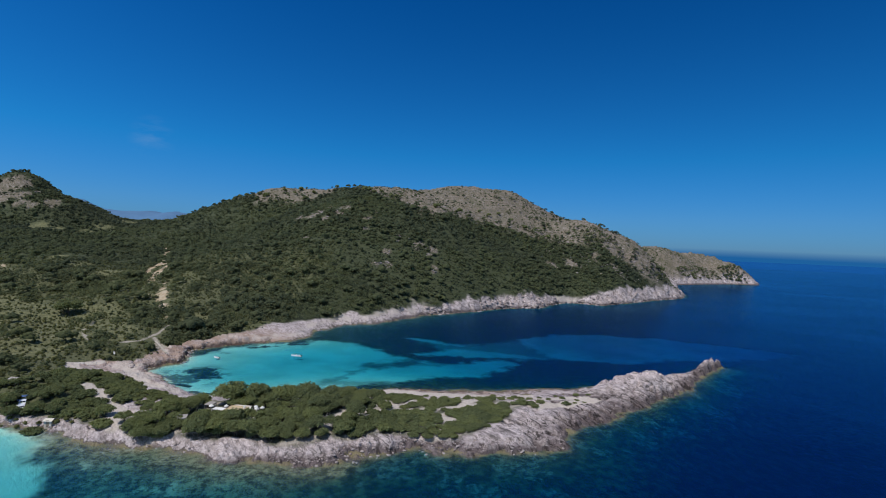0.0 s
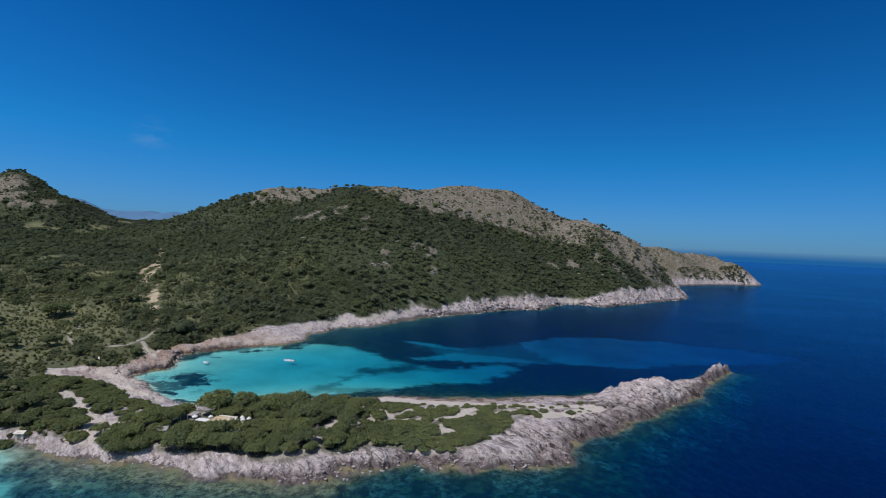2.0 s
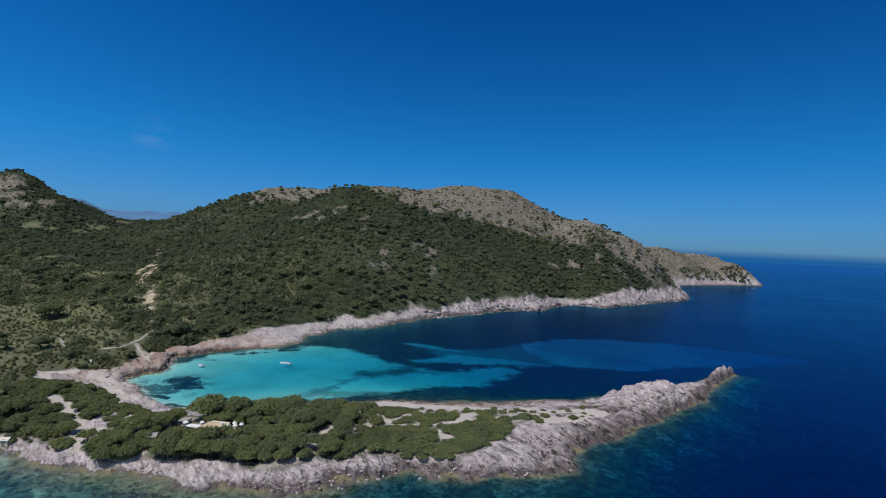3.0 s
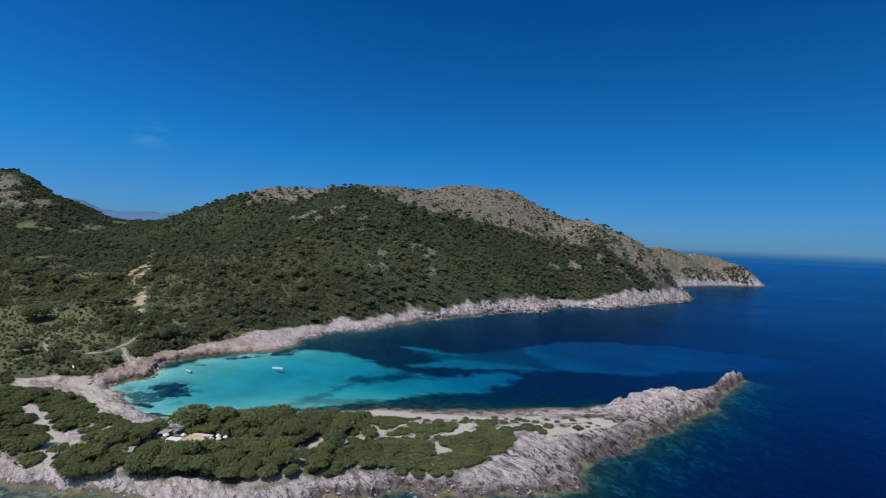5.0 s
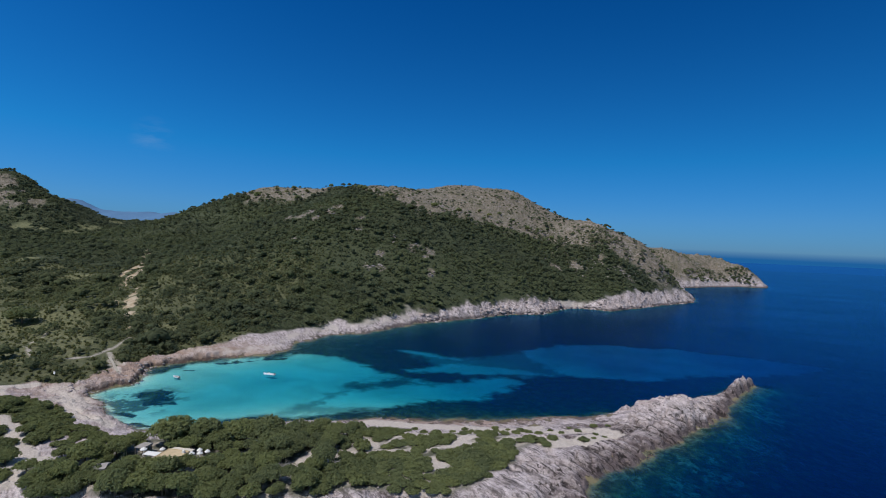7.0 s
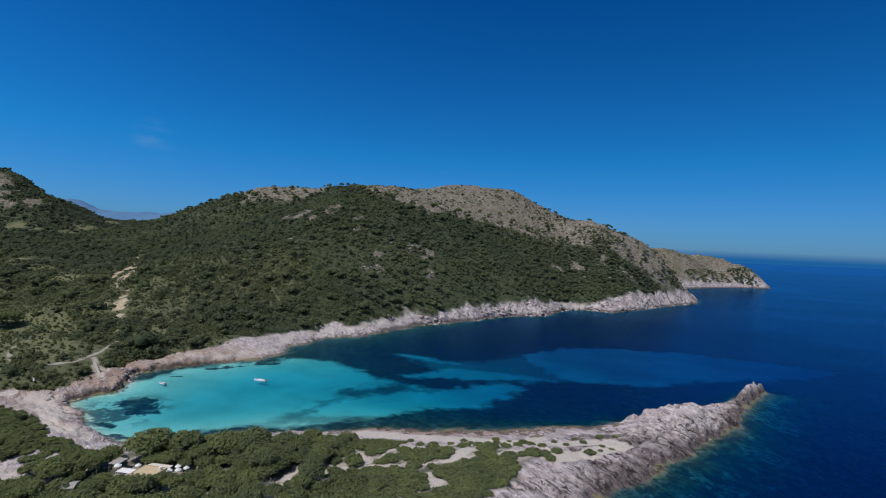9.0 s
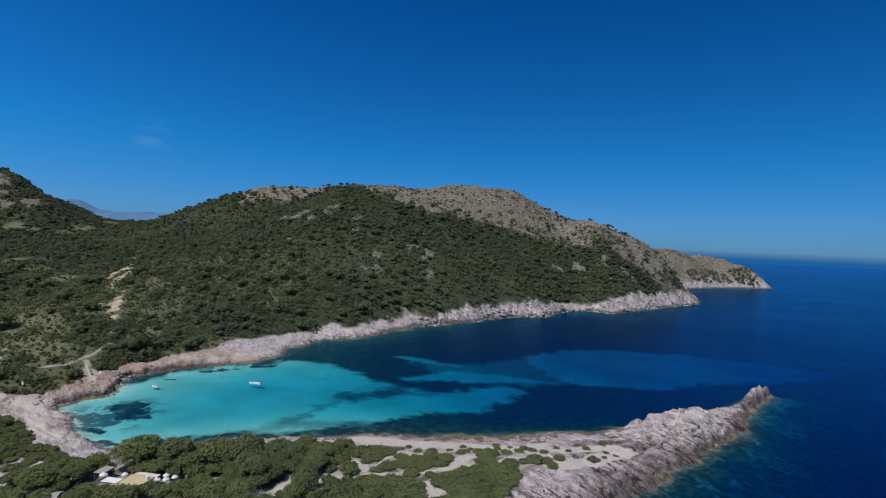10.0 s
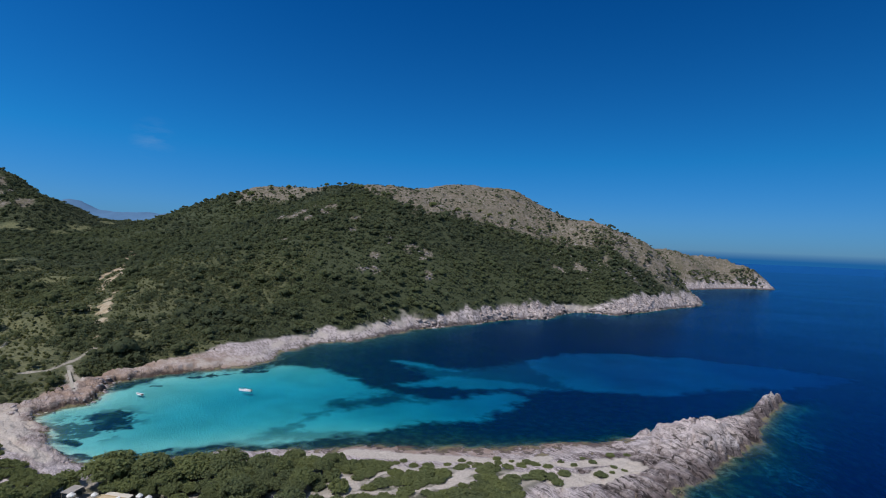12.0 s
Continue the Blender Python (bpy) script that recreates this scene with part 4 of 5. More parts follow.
# lone shrubs on the pale rock
for x, y, s in ((48, 178, 0.95), (49, 188, 0.6), (56, 194, 0.6), (56, 183, 0.55), (53.5, 184, 0.45), (38, 176, 0.9), (35, 171, 0.8), (52, 181, 0.35), (43, 185, 0.55),
                (40, 188, 0.5), (30, 186, 0.7), (22, 188, 0.6), (12, 186, 0.6), (-87, 139.5, 1.7), (-78.5, 137, 1.2), (-77, 139.5, 1.1), (-117, 139.5, 1.3), (-98, 141, 1.5), (-84.5, 141, 1.2)):
    plant("shrub", SHRUBS[rng.integers(4)], x, y, s, "lone dark green shrub on pale limestone", "shrub", "lone shrubs on the rock", 0.7)
# strips of scrub between the track and the cove
for x, y in ((-138, 187), (-131, 184), (-124, 180), (-117, 178), (-109, 177), (-106, 171), (-108, 166), (-119, 164), (-113, 163), (-105, 159), (-98, 168), (-94, 164), (-88, 161), (-112, 170), (-120, 171)):
    for k in range(3):
        sx, sy = x + rng.uniform(-2.5, 2.5), y + rng.uniform(-1.5, 1.5)
        if not off_track(sx, sy):
            continue
        plant("shrub", SHRUBS[rng.integers(4)], sx, sy, rng.uniform(0.6, 1.0), "low green scrub between the track and the cove", "shrub", "shrubs west of the spit", 0.8)


def woods(name, label, places, sizes, variants, kinds, leaves=None):
    """Many trees as one mesh."""
    which = rng.integers(len(variants), size=len(places))
    turn = rng.uniform(0, 6.2832, len(places))
    vs, fs, n = [], [], 0
    for k, (av, af) in enumerate(variants):
        m = np.nonzero(which == k)[0]
        c, s = np.cos(turn[m])[:, None], np.sin(turn[m])[:, None]
        x = (av[None, :, 0] * c - av[None, :, 1] * s) * sizes[m, None] + places[m, 0:1]
        y = (av[None, :, 0] * s + av[None, :, 1] * c) * sizes[m, None] + places[m, 1:2]
        zz = av[None, :, 2] * sizes[m, None] + places[m, 2:3]
        vs.append(np.stack([x, y, zz], -1).reshape(-1, 3))
        fs.append((af[None] + (np.arange(len(m)) * len(av))[:, None, None]).reshape(-1, 3) + n)
        n += len(m) * len(av)
    o = tagged(new(name, mesh_from(name, np.concatenate(vs), np.concatenate(fs), True)), label, kinds, kind="stuff")
    o.data.materials.append(leaves or WOODS)
    return o


def far_tree(count, width, height, sprays):
    lobes = lobed(count - 1, width, height, 0.3)
    core = clumps([q[:3] for q in lobes], [q[3] * 0.95 for q in lobes], 0.75, 0.3, TOP_F)
    at, way = dome(sprays, width, height, 0.3, lobes)
    return join([core, shards(at, way, rng.uniform(0.35, 0.65, sprays) * width / 7)])


def spray_tree(width, height, count, fine=1.0):
    """A loose far crown of leaf sprays alone."""
    r, a = np.sqrt(rng.uniform(0, 1, count)), rng.uniform(0, 6.2832, count)
    out = np.column_stack([np.cos(a) * r, np.sin(a) * r])
    at = np.column_stack([out * width / 2, height * (1 - 0.75 * r * r) * rng.uniform(0.55, 1.0, count)])
    way = np.column_stack([out * 0.7, np.full(count, 1.6)])
    return shards(at, way, rng.uniform(0.10, 0.19, count) * width * fine)


def in_view(x, y):
    return (x > -1.2 * (y + 10)) & (x < 1.1 * (y + 10))


# slopes and valley
def jitter(x0, x1, y0, y1, gap):
    gx, gy = np.meshgrid(np.arange(x0, x1, gap), np.arange(y0, y1, gap * 0.88))
    gx = gx + (np.arange(gx.shape[0]) % 2)[:, None] * gap / 2
    return np.column_stack([gx.ravel(), gy.ravel()]) + rng.uniform(-0.42, 0.42, (gx.size, 2)) * gap


spots = np.concatenate([jitter(-520, 180, 130, 480, 3.9), jitter(-560, 330, 480, 650, 3.15), jitter(-820, -560, 480, 650, 4.4), jitter(-1150, 400, 650, 1080, 4.4)])
sx, sy = spots[:, 0], spots[:, 1]
green = inside_distance(WEST_GREEN, sx, sy) + edge_wave(sx, sy)
clear = turf_cover(sx, sy)
thin = fractal(sx, sy, 26, 101, 3)
valley = (sy < 430 + 0.5 * np.maximum(-sx - 250, 0)) & (sx < -150)
open_hill = bare_cover(sx, sy)
clustered = step(fractal(sx, sy, 22, 121, 4, 0.65), 0.43, 0.57)
chance = 1 - (0.985 - (0.05 + 0.85 * step(sx, 40, 150) * step(694 - sy, 0, 45)) * clustered) * open_hill
chance = chance * (1 - 0.72 * clear) * (1 - 0.9 * outcrop_cover(sx, sy)) * (1 - 0.97 * np.maximum(gully_cover(sx, sy), 0.9 * clearing(sx, sy, gully_cover, (4, 8, 12, 17))))
chance = chance * np.where(valley, 0.25 + 0.75 * step(thin, 0.34, 0.54), step(thin, 0.10, 0.22)) * (0.86 + 0.14 * step(fractal(sx, sy, 7, 123, 2), 0.35, 0.5))
keep = (green > 2.0) & ~((sx > -142) & (sy < 192)) & in_view(sx, sy) & ~((sx > -230) & (sx < 150) & (sy > 790)) & open_ground(sx, sy) & (clearing(sx, sy, track_cover, (3, 6, 9, 12)) < 0.4) & (rng.uniform(size=len(sx)) < chance)
pts = spots[keep]
pts = np.column_stack([pts, ground_at(pts[:, 0], pts[:, 1]) - 0.3])
near_trees = pts[:, 1] < 420
size = np.exp(rng.normal(-0.12, 0.30, len(pts))).clip(0.4, 1.7) * np.where((clear[keep] > 0.5) & (thin[keep] < 0.62), 0.45, 1.0) * np.where((pts[:, 1] < 275) & (pts[:, 0] > -270) & (thin[keep] < 0.56), 0.62, 1.0) * (0.7 + 0.6 * fractal(pts[:, 0], pts[:, 1], 30, 111, 2))
woods("woodland", "dense pine and scrub woodland in the valley", pts[near_trees], size[near_trees], [spray_tree(w, h, f, 0.6) for w, h, f in ((5.4, 2.6, 46), (6.4, 3.6, 60), (4.4, 1.8, 40), (5.0, 3.2, 44), (7.0, 3.0, 66), (4.8, 2.2, 42))] + [far_tree(6, 7.2, 4.4, 60)], "trees", VALLEY)
far_size = size[~near_trees] * (1.0 + 0.16 * (pts[~near_trees, 1] > 650))
woods("hillside_woodland", "dense dark green pine woodland on the hillside", pts[~near_trees], far_size, [spray_tree(w, h, f) for w, h, f in ((5.2, 1.6, 13), (6.2, 2.4, 16), (4.4, 1.2, 11), (5.6, 2.0, 15), (6.8, 2.2, 18), (4.8, 2.6, 13), (5.0, 1.0, 12))] + [far_tree(2, 6.6, 3.0, 8)], "trees")

# taller dark pines along the tree line, on the rocky slope above the cape and here and there in the woods
spots = jitter(-1000, 330, 440, 960, 7.0)
sx, sy = spots[:, 0], spots[:, 1]
open_hill = bare_cover(sx, sy)
fringe = np.maximum(step(bare_cover(sx, sy + 18) + bare_cover(sx + 8, sy + 30), 0.1, 0.6) * (1 - open_hill), 0.35 * open_hill * step(bare_cover(sx, sy - 26), 0.9, 0.4))
rocky_side = step(sx, 90, 150) * step(sy, 545, 580) * step(fractal(sx, sy, 18, 127, 4, 0.65), 0.40, 0.55)
chance = np.maximum(np.maximum(0.10 * (1 - open_hill), 0.6 * fringe), 0.8 * rocky_side * (1 - 0.85 * step(sy + 0.12 * (sx - 150), 645, 700)))
chance = np.maximum(chance, 0.6 * step(-sx, 610, 690) * step(fractal(sx, sy, 26, 129, 3), 0.38, 0.55)) * (1 - 0.95 * outcrop_cover(sx, sy))
keep = (inside_distance(WEST_GREEN, sx, sy) > 6) & in_view(sx, sy) & ~((sx > -230) & (sx < 150) & (sy > 800)) & (rng.uniform(size=len(sx)) < chance) & (turf_cover(sx, sy) < 0.4) & (clearing(sx, sy, gully_cover, (0, 5, 10)) < 0.3)
pts = np.column_stack([spots[keep], ground_at(sx[keep], sy[keep]) - 0.6])
woods("slope_pines", "taller dark pines scattered along the tree line", pts, np.exp(rng.normal(0.0, 0.25, len(pts))).clip(0.55, 1.6), [far_tree(c, w, h, 18) for c, w, h in ((4, 5.6, 4.8), (5, 6.4, 5.4), (3, 4.6, 4.2), (4, 5.2, 5.6))], "trees", leaf_material("slope_pine_needles", (0.074, 0.093, 0.060), (0.114, 0.137, 0.080), (0.120, 0.140, 0.078), False))

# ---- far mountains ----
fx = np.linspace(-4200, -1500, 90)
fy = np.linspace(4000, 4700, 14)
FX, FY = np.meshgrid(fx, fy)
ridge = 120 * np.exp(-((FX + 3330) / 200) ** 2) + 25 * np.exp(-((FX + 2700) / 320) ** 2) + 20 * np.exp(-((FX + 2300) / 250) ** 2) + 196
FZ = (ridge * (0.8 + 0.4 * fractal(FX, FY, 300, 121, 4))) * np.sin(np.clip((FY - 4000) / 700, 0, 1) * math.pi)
far_hills = tagged(new("distant_hills", sheet("distant_hills", FX, FY, FZ)), "mountains beyond the valley, coloured pale blue for distance haze", "mountains", kind="structure")
# the blue of the distant air is painted into the slopes' base colour
far_hills.data.materials.append(plain_material("far_mountain_haze_blue", (0.10, 0.195, 0.335), 0.9, 0.15, 0.01, spec=0.0))

# trees on the far cape and lone ones along the bare crest
cape = np.concatenate([np.column_stack([rng.uniform(460, 575, 260), rng.uniform(938, 1020, 260)]), np.column_stack([rng.uniform(585, 634, 90), rng.uniform(1000, 1036, 90)])])
cape = cape[np.abs((cape[:, 1] - 936) - (cape[:, 0] - 455) * 0.6) < 14 + 60 * (cape[:, 0] > 580)]
cape = np.column_stack([cape, ground_at(cape[:, 0], cape[:, 1]) - 0.3])
woods("cape_woodland", "dark tree clusters on the far cape", cape, rng.uniform(0.8, 1.3, len(cape)), [far_tree(3, 6.6, 4.6, 16) for _ in range(3)], "trees")


# lone pines along the open crest
for x, y, s in ((-352, 812, 1.0), (-341, 806, 1.0), (-327, 800, 1.1), (-301, 786, 1.2), (-282, 763, 1.3), (-262, 789, 0.95), (-234, 784, 1.15), (-225, 786, 0.6), (-235, 755, 0.8), (-201, 741, 0.95),
                (-168, 750, 1.0), (-158, 752, 0.6), (-120, 727, 1.5), (-113, 725, 1.3), (-106, 721, 1.2), (-87, 663, 1.0), (-69, 624, 1.1), (-62, 612, 0.9), (-254, 728, 1.1), (-295, 757, 1.0),
                (-281, 754, 0.9), (-305, 766, 0.8), (-205, 712, 1.3), (-188, 722, 1.0), (50, 690, 0.9), (78, 700, 0.8), (62, 676, 1.0), (96, 688, 0.9), (130, 690, 0.8), (146, 676, 1.2), (112, 668, 1.1), (20, 640, 1.2), (-10, 605, 1.2)):
    plant("pine_tree", PINES[rng.integers(6)], x, y, s, "lone dark pine on the open limestone hill", "tree", "lone pines on the hill", 1.35).location.z -= 1.3 * s
cand = np.column_stack([rng.uniform(-330, 330, 60000), rng.uniform(560, 900, 60000)])
cand = np.concatenate([cand, np.column_stack([rng.uniform(380, 660, 9000), rng.uniform(900, 1090, 9000)]), np.column_stack([rng.uniform(-830, -690, 5000), rng.uniform(760, 950, 5000)])])
hx, hy = cand[:, 0], cand[:, 1]
open_hill = np.maximum(np.maximum(bare_cover(hx, hy), outcrop_cover(hx, hy)), step(hx, 330, 420))
tufted = fractal(hx, hy, 34, 163, 4, 0.6)
lot = rng.uniform(size=len(hx))
ok = (open_hill > 0.6) & (coast_distance(hx, hy) > 9)
tuft = cand[ok & (lot < (0.10 + 0.14 * step(hx, 110, 170)) * step(tufted, 0.40, 0.62))]
slab = cand[ok & (lot > 1 - 0.05 * step(tufted, 0.62, 0.40))]
chips = np.concatenate([np.array([[ox, oy]]) + rng.normal(0, 0.55 * half, (12, 2)) for ox, oy, half in OUTCROPS])
crags = np.column_stack([rng.uniform(120, 305, 1500), rng.uniform(575, 700, 1500)])
crags = crags[(fractal(crags[:, 0], crags[:, 1], 20, 167, 4, 0.65) > 0.53) & (inside_distance(WEST_GREEN, crags[:, 0], crags[:, 1]) > 4)]
slab = np.concatenate([slab, chips, crags])
woods("hill_scrub", "low dark scrub tufts on the open limestone hill", np.column_stack([tuft, ground_at(tuft[:, 0], tuft[:, 1]) - 0.2]), rng.uniform(0.35, 1.0, len(tuft)) ** 1.5 * 1.2, [far_tree(1, 4.6, 1.3, 4) for _ in range(4)], "scrub")


# ---- things on the spit and in the cove ----
def part(name, data, material, parent, label=""):
    """One mesh under a thing or a part."""
    if isinstance(data, bmesh.types.BMesh):
        mesh = bpy.data.meshes.new(name)
        data.to_mesh(mesh)
        data.free()
    else:
        mesh = mesh_from(name, *data)
    mesh.materials.append(material)
    o = new(name, mesh)
    o.parent = parent
    return tagged(o, label) if label else o


def box(x0, x1, y0, y1, z0, z1, bevel=0.0):
    bm = bmesh.new()
    bmesh.ops.create_cube(bm, size=1)
    for w in bm.verts:
        w.co = Vector((x0 + (w.co.x + 0.5) * (x1 - x0), y0 + (w.co.y + 0.5) * (y1 - y0), z0 + (w.co.z + 0.5) * (z1 - z0)))
    if bevel:
        bmesh.ops.bevel(bm, geom=bm.edges[:], offset=bevel, segments=2, affect="EDGES")
    return bm


def rod(a, b, r, sides=8):
    return tube([a, b], [r, r], sides)


def base(name, x, y, z, turn, label, category, group=""):
    o = tagged(new(name), label, category, group)
    o.empty_display_size = 0.5
    o.matrix_world = pose(x, y, z, 0, 0, turn)
    return o


WHITE = plain_material("white_paint", (0.80, 0.80, 0.78), 0.4, 0.08)
GEL = plain_material("white_gelcoat", (0.82, 0.83, 0.84), 0.25, 0.05, 2, spec=0.5)
TEAK = plain_material("boat_deck", (0.45, 0.36, 0.25), 0.6, 0.2, 6)
METAL = plain_material("steel_tube", (0.6, 0.6, 0.6), 0.3, 0.1, 3, metal=1.0)
BLACK = plain_material("black_plastic", (0.02, 0.02, 0.022), 0.4, 0.2)
OCHRE = plain_material("ochre_roof", (0.58, 0.455, 0.285), 0.85, 0.25, 0.9)
GREY = plain_material("weathered_sheet_roof", (0.36, 0.33, 0.31), 0.8, 0.3, 1.2)
PLASTER = plain_material("pale_plaster", (0.66, 0.60, 0.52), 0.85, 0.18, 1.5)
CLOTH = plain_material("white_canvas", (0.74, 0.73, 0.71), 0.9, 0.1, 2)
TIMBER = plain_material("grey_timber", (0.30, 0.25, 0.20), 0.85, 0.4, 3)
DARKGLASS = plain_material("tinted_glass", (0.02, 0.025, 0.03), 0.08, 0.1, spec=0.6)
CARPAINT = plain_material("white_car_paint", (0.75, 0.76, 0.78), 0.2, 0.04, 3, spec=0.6)
GREENNET = plain_material("dark_green_fence_net", (0.035, 0.075, 0.035), 0.8, 0.3, 4)


def loft(rings):
    """Joins rings of equal count into a skin."""
    n = len(rings[0])
    vs = [p for r in rings for p in r]
    fs = [(k * n + s, k * n + s + 1, (k + 1) * n + s + 1, (k + 1) * n + s) for k in range(len(rings) - 1) for s in range(n - 1)]
    return np.array(vs, float), np.array(fs)


def hull_rings(length, beam, depth):
    rings = []
    for k in range(11):
        s = k / 10
        w = beam / 2 * min(1.0, 0.82 + 0.5 * s) * (1 - max(0.0, (s - 0.45) / 0.55) ** 2.2)
        rise = 0.28 * max(0.0, s - 0.5) ** 2 * 4
        y = (s - 0.5) * length
        keel = -depth * 0.45 * (1 - max(0.0, (s - 0.6) / 0.4) ** 2)
        top = depth * 0.55 + rise
        rings.append([(-w, y, top), (-w * 0.94, y, top * 0.35), (-w * 0.6, y, keel * 0.6), (0, y, keel), (w * 0.6, y, keel * 0.6), (w * 0.94, y, top * 0.35), (w, y, top)])
    return rings


def motor_boat(x, y, turn):
    b = base("motor_boat", x, y, 0.0, turn, "small white motor boat anchored over pale sand", "boat")
    part("hull", loft(hull_rings(5.4, 1.85, 0.85)), GEL, b)
    rings = hull_rings(5.4, 1.85, 0.85)
    part("deck", loft([[(r[0][0] * 0.97, r[0][1], r[0][2] - 0.12 + 0.03 * (k > 5)), (0, r[0][1], r[0][2] - 0.10 + 0.10 * (k > 5)), (r[6][0] * 0.97, r[6][1], r[6][2] - 0.12 + 0.03 * (k > 5))] for k, r in enumerate(rings)]), GEL, b, "white gelcoat foredeck")
    for s in (-1, 1):
        part("gunwale", tube([(s * abs(r[0][0]), r[0][1], r[0][2]) for r in rings], [0.05] * 11, 6), GEL, b, "white rubbing strake")
    part("console", box(-0.35, 0.35, -0.25, 0.3, 0.42, 1.05, 0.06), GEL, b)
    part("windscreen", box(-0.38, 0.38, 0.28, 0.32, 0.95, 1.35, 0.01), DARKGLASS, b, "tinted windscreen")
    part("bench", box(-0.7, 0.7, -1.75, -1.2, 0.42, 0.75, 0.06), CLOTH, b, "white cushioned stern bench")
    motor = part("outboard_motor", box(-0.2, 0.2, -2.75, -2.4, 0.35, 0.95, 0.08), BLACK, b, "black outboard motor")
    part("shaft", rod((0, -2.55, 0.4), (0, -2.6, -0.5), 0.08), BLACK, motor)
    for s in (-1, 1):
        part("bow_rail", tube([(s * 0.75, 0.6, 0.62), (s * 0.66, 1.1, 0.95), (s * 0.38, 1.8, 1.02), (0, 2.35, 1.08)], [0.025] * 4, 5), METAL, b, "chrome bow rail")
    return b


def dinghy(x, y, turn):
    b = base("dinghy", x, y, 0.0, turn, "tiny white dinghy with an outboard near the shore", "boat")
    part("hull", loft(hull_rings(3.1, 1.35, 0.6)), GEL, b)
    rings = hull_rings(3.1, 1.35, 0.6)
    for s in (-1, 1):
        part("side_tube", tube([(s * abs(r[0][0]), r[0][1], r[0][2]) for r in rings], [0.15] * 11, 8), GEL, b, "pale inflated side tube")
    part("floor", loft([[(r[1][0], r[1][1], 0.1), (0, r[1][1], 0.1), (r[5][0], r[5][1], 0.1)] for r in rings]), GREY, b, "grey floor boards")
    part("seat", box(-0.6, 0.6, -0.35, -0.05, 0.28, 0.36, 0.02), TEAK, b, "wooden thwart")
    part("outboard_motor", box(-0.14, 0.14, -1.85, -1.55, 0.2, 0.68, 0.06), BLACK, b, "black outboard motor")
    return b


motor_boat(-71.2, 241.6, 82)
dinghy(-106.6, 231.8, 70)


def parasol(x, y, z, size, label):
    p = base("parasol", x, y, z, random.uniform(0, 90), label, "parasol", "white parasols of the beach bar")
    part("pole", rod((0, 0, 0), (0, 0, 2.5), 0.035), WHITE, p)
    top, rim = (0, 0, 2.75), [(math.cos(k * math.pi / 4) * size, math.sin(k * math.pi / 4) * size, 2.2) for k in range(8)]
    vs = [top] + rim + [(q[0], q[1], 2.02) for q in rim]
    fs = [(0, 1 + k, 1 + (k + 1) % 8) for k in range(8)]
    for k in range(8):
        a, b_, c, d = 1 + k, 1 + (k + 1) % 8, 9 + (k + 1) % 8, 9 + k
        fs += [(a, d, c), (a, c, b_)]
    canopy = part("canopy", (np.array(vs, float), np.array(fs)), CLOTH, p, "white canvas canopy")
    for k in range(0, 8, 2):
        part("rib", rod((0, 0, 2.68), tuple(np.array(rim[k]) * 0.98 - np.array((0, 0, 0.04))), 0.015, 5), TIMBER, canopy)
    part("foot", box(-0.3, 0.3, -0.3, 0.3, -0.1, 0.08, 0.02), GREY, p, "concrete foot")
    return p


def beach_bar(x, y, turn):
    z = float(ground_at(x, y)[0])
    b = base("beach_bar", x, y, z, turn, "low plastered beach bar with a flat ochre roof among pines", "building")
    # front block with the flat ochre roof
    for name, args in (("wall", (-1.8, 3.5, -2.2, -1.98, -0.8, 2.5)), ("wall", (-1.8, 3.5, 1.98, 2.2, -0.8, 2.5)), ("wall", (-1.8, -1.58, -1.97, 1.97, -0.8, 2.5)), ("wall", (3.28, 3.5, -1.97, 1.97, -0.8, 2.5))):
        part(name, box(*args), PLASTER, b)
    part("roof", box(-2.1, 3.8, -2.6, 2.5, 2.503, 2.72, 0.03), OCHRE, b, "flat ochre roof with a raised rim")
    for k in range(4):
        part("roof_rim", box(*((-2.1, 3.8, -2.6, -2.45), (-2.1, 3.8, 2.35, 2.5), (-2.1, -1.95, -2.44, 2.34), (3.65, 3.8, -2.44, 2.34))[k], 2.723, 2.85, 0.02), OCHRE, b)
    # the lower grey roof beside it, on posts
    part("side_roof", box(-2.0, 3.8, 2.6, 4.4, 2.35, 2.47, 0.02), PLASTER, b, "pale pinkish sheet roof")
    part("back_roof", box(-11.4, -8.9, 1.8, 5.2, 2.25, 2.37, 0.02), GREY, b, "weathered grey sheet roof")
    for px_, py_ in ((-1.8, 4.0), (3.6, 4.0), (3.6, 2.8), (-1.8, 2.8), (-11.2, 5.0), (-9.1, 5.0), (-11.2, 2.0), (-9.1, 2.0)):
        part("post", rod((px_, py_, -0.8), (px_, py_, 2.349 if px_ > -5 else 2.249), 0.07), TIMBER, b)
    part("awning", box(-6.6, -2.15, -1.2, 0.9, 2.30, 2.36, 0.02), CLOTH, b, "white canvas awning")
    for px_, py_ in ((-6.5, -1.1), (-6.5, 0.8)):
        part("awning_post", rod((px_, py_, -0.8), (px_, py_, 2.299), 0.05), WHITE, b)
    door = part("door", box(-0.1, 0.9, -2.24, -2.203, -0.1, 2.0, 0.01), TIMBER, b, "grey timber door")
    part("handle", rod((0.78, -2.26, 0.9), (0.78, -2.26, 1.1), 0.02, 6), METAL, door)
    for wx in (-1.05, 2.2):
        win = part("window", box(wx - 0.45, wx + 0.45, -2.24, -2.203, 0.8, 1.7, 0.01), DARKGLASS, b)
        part("sill", box(wx - 0.52, wx + 0.52, -2.34, -2.203, 0.72, 0.796), WHITE, win)
    part("chimney", box(2.6, 3.2, 1.0, 1.6, 2.723, 3.4, 0.02), WHITE, b, "white chimney")
    return b


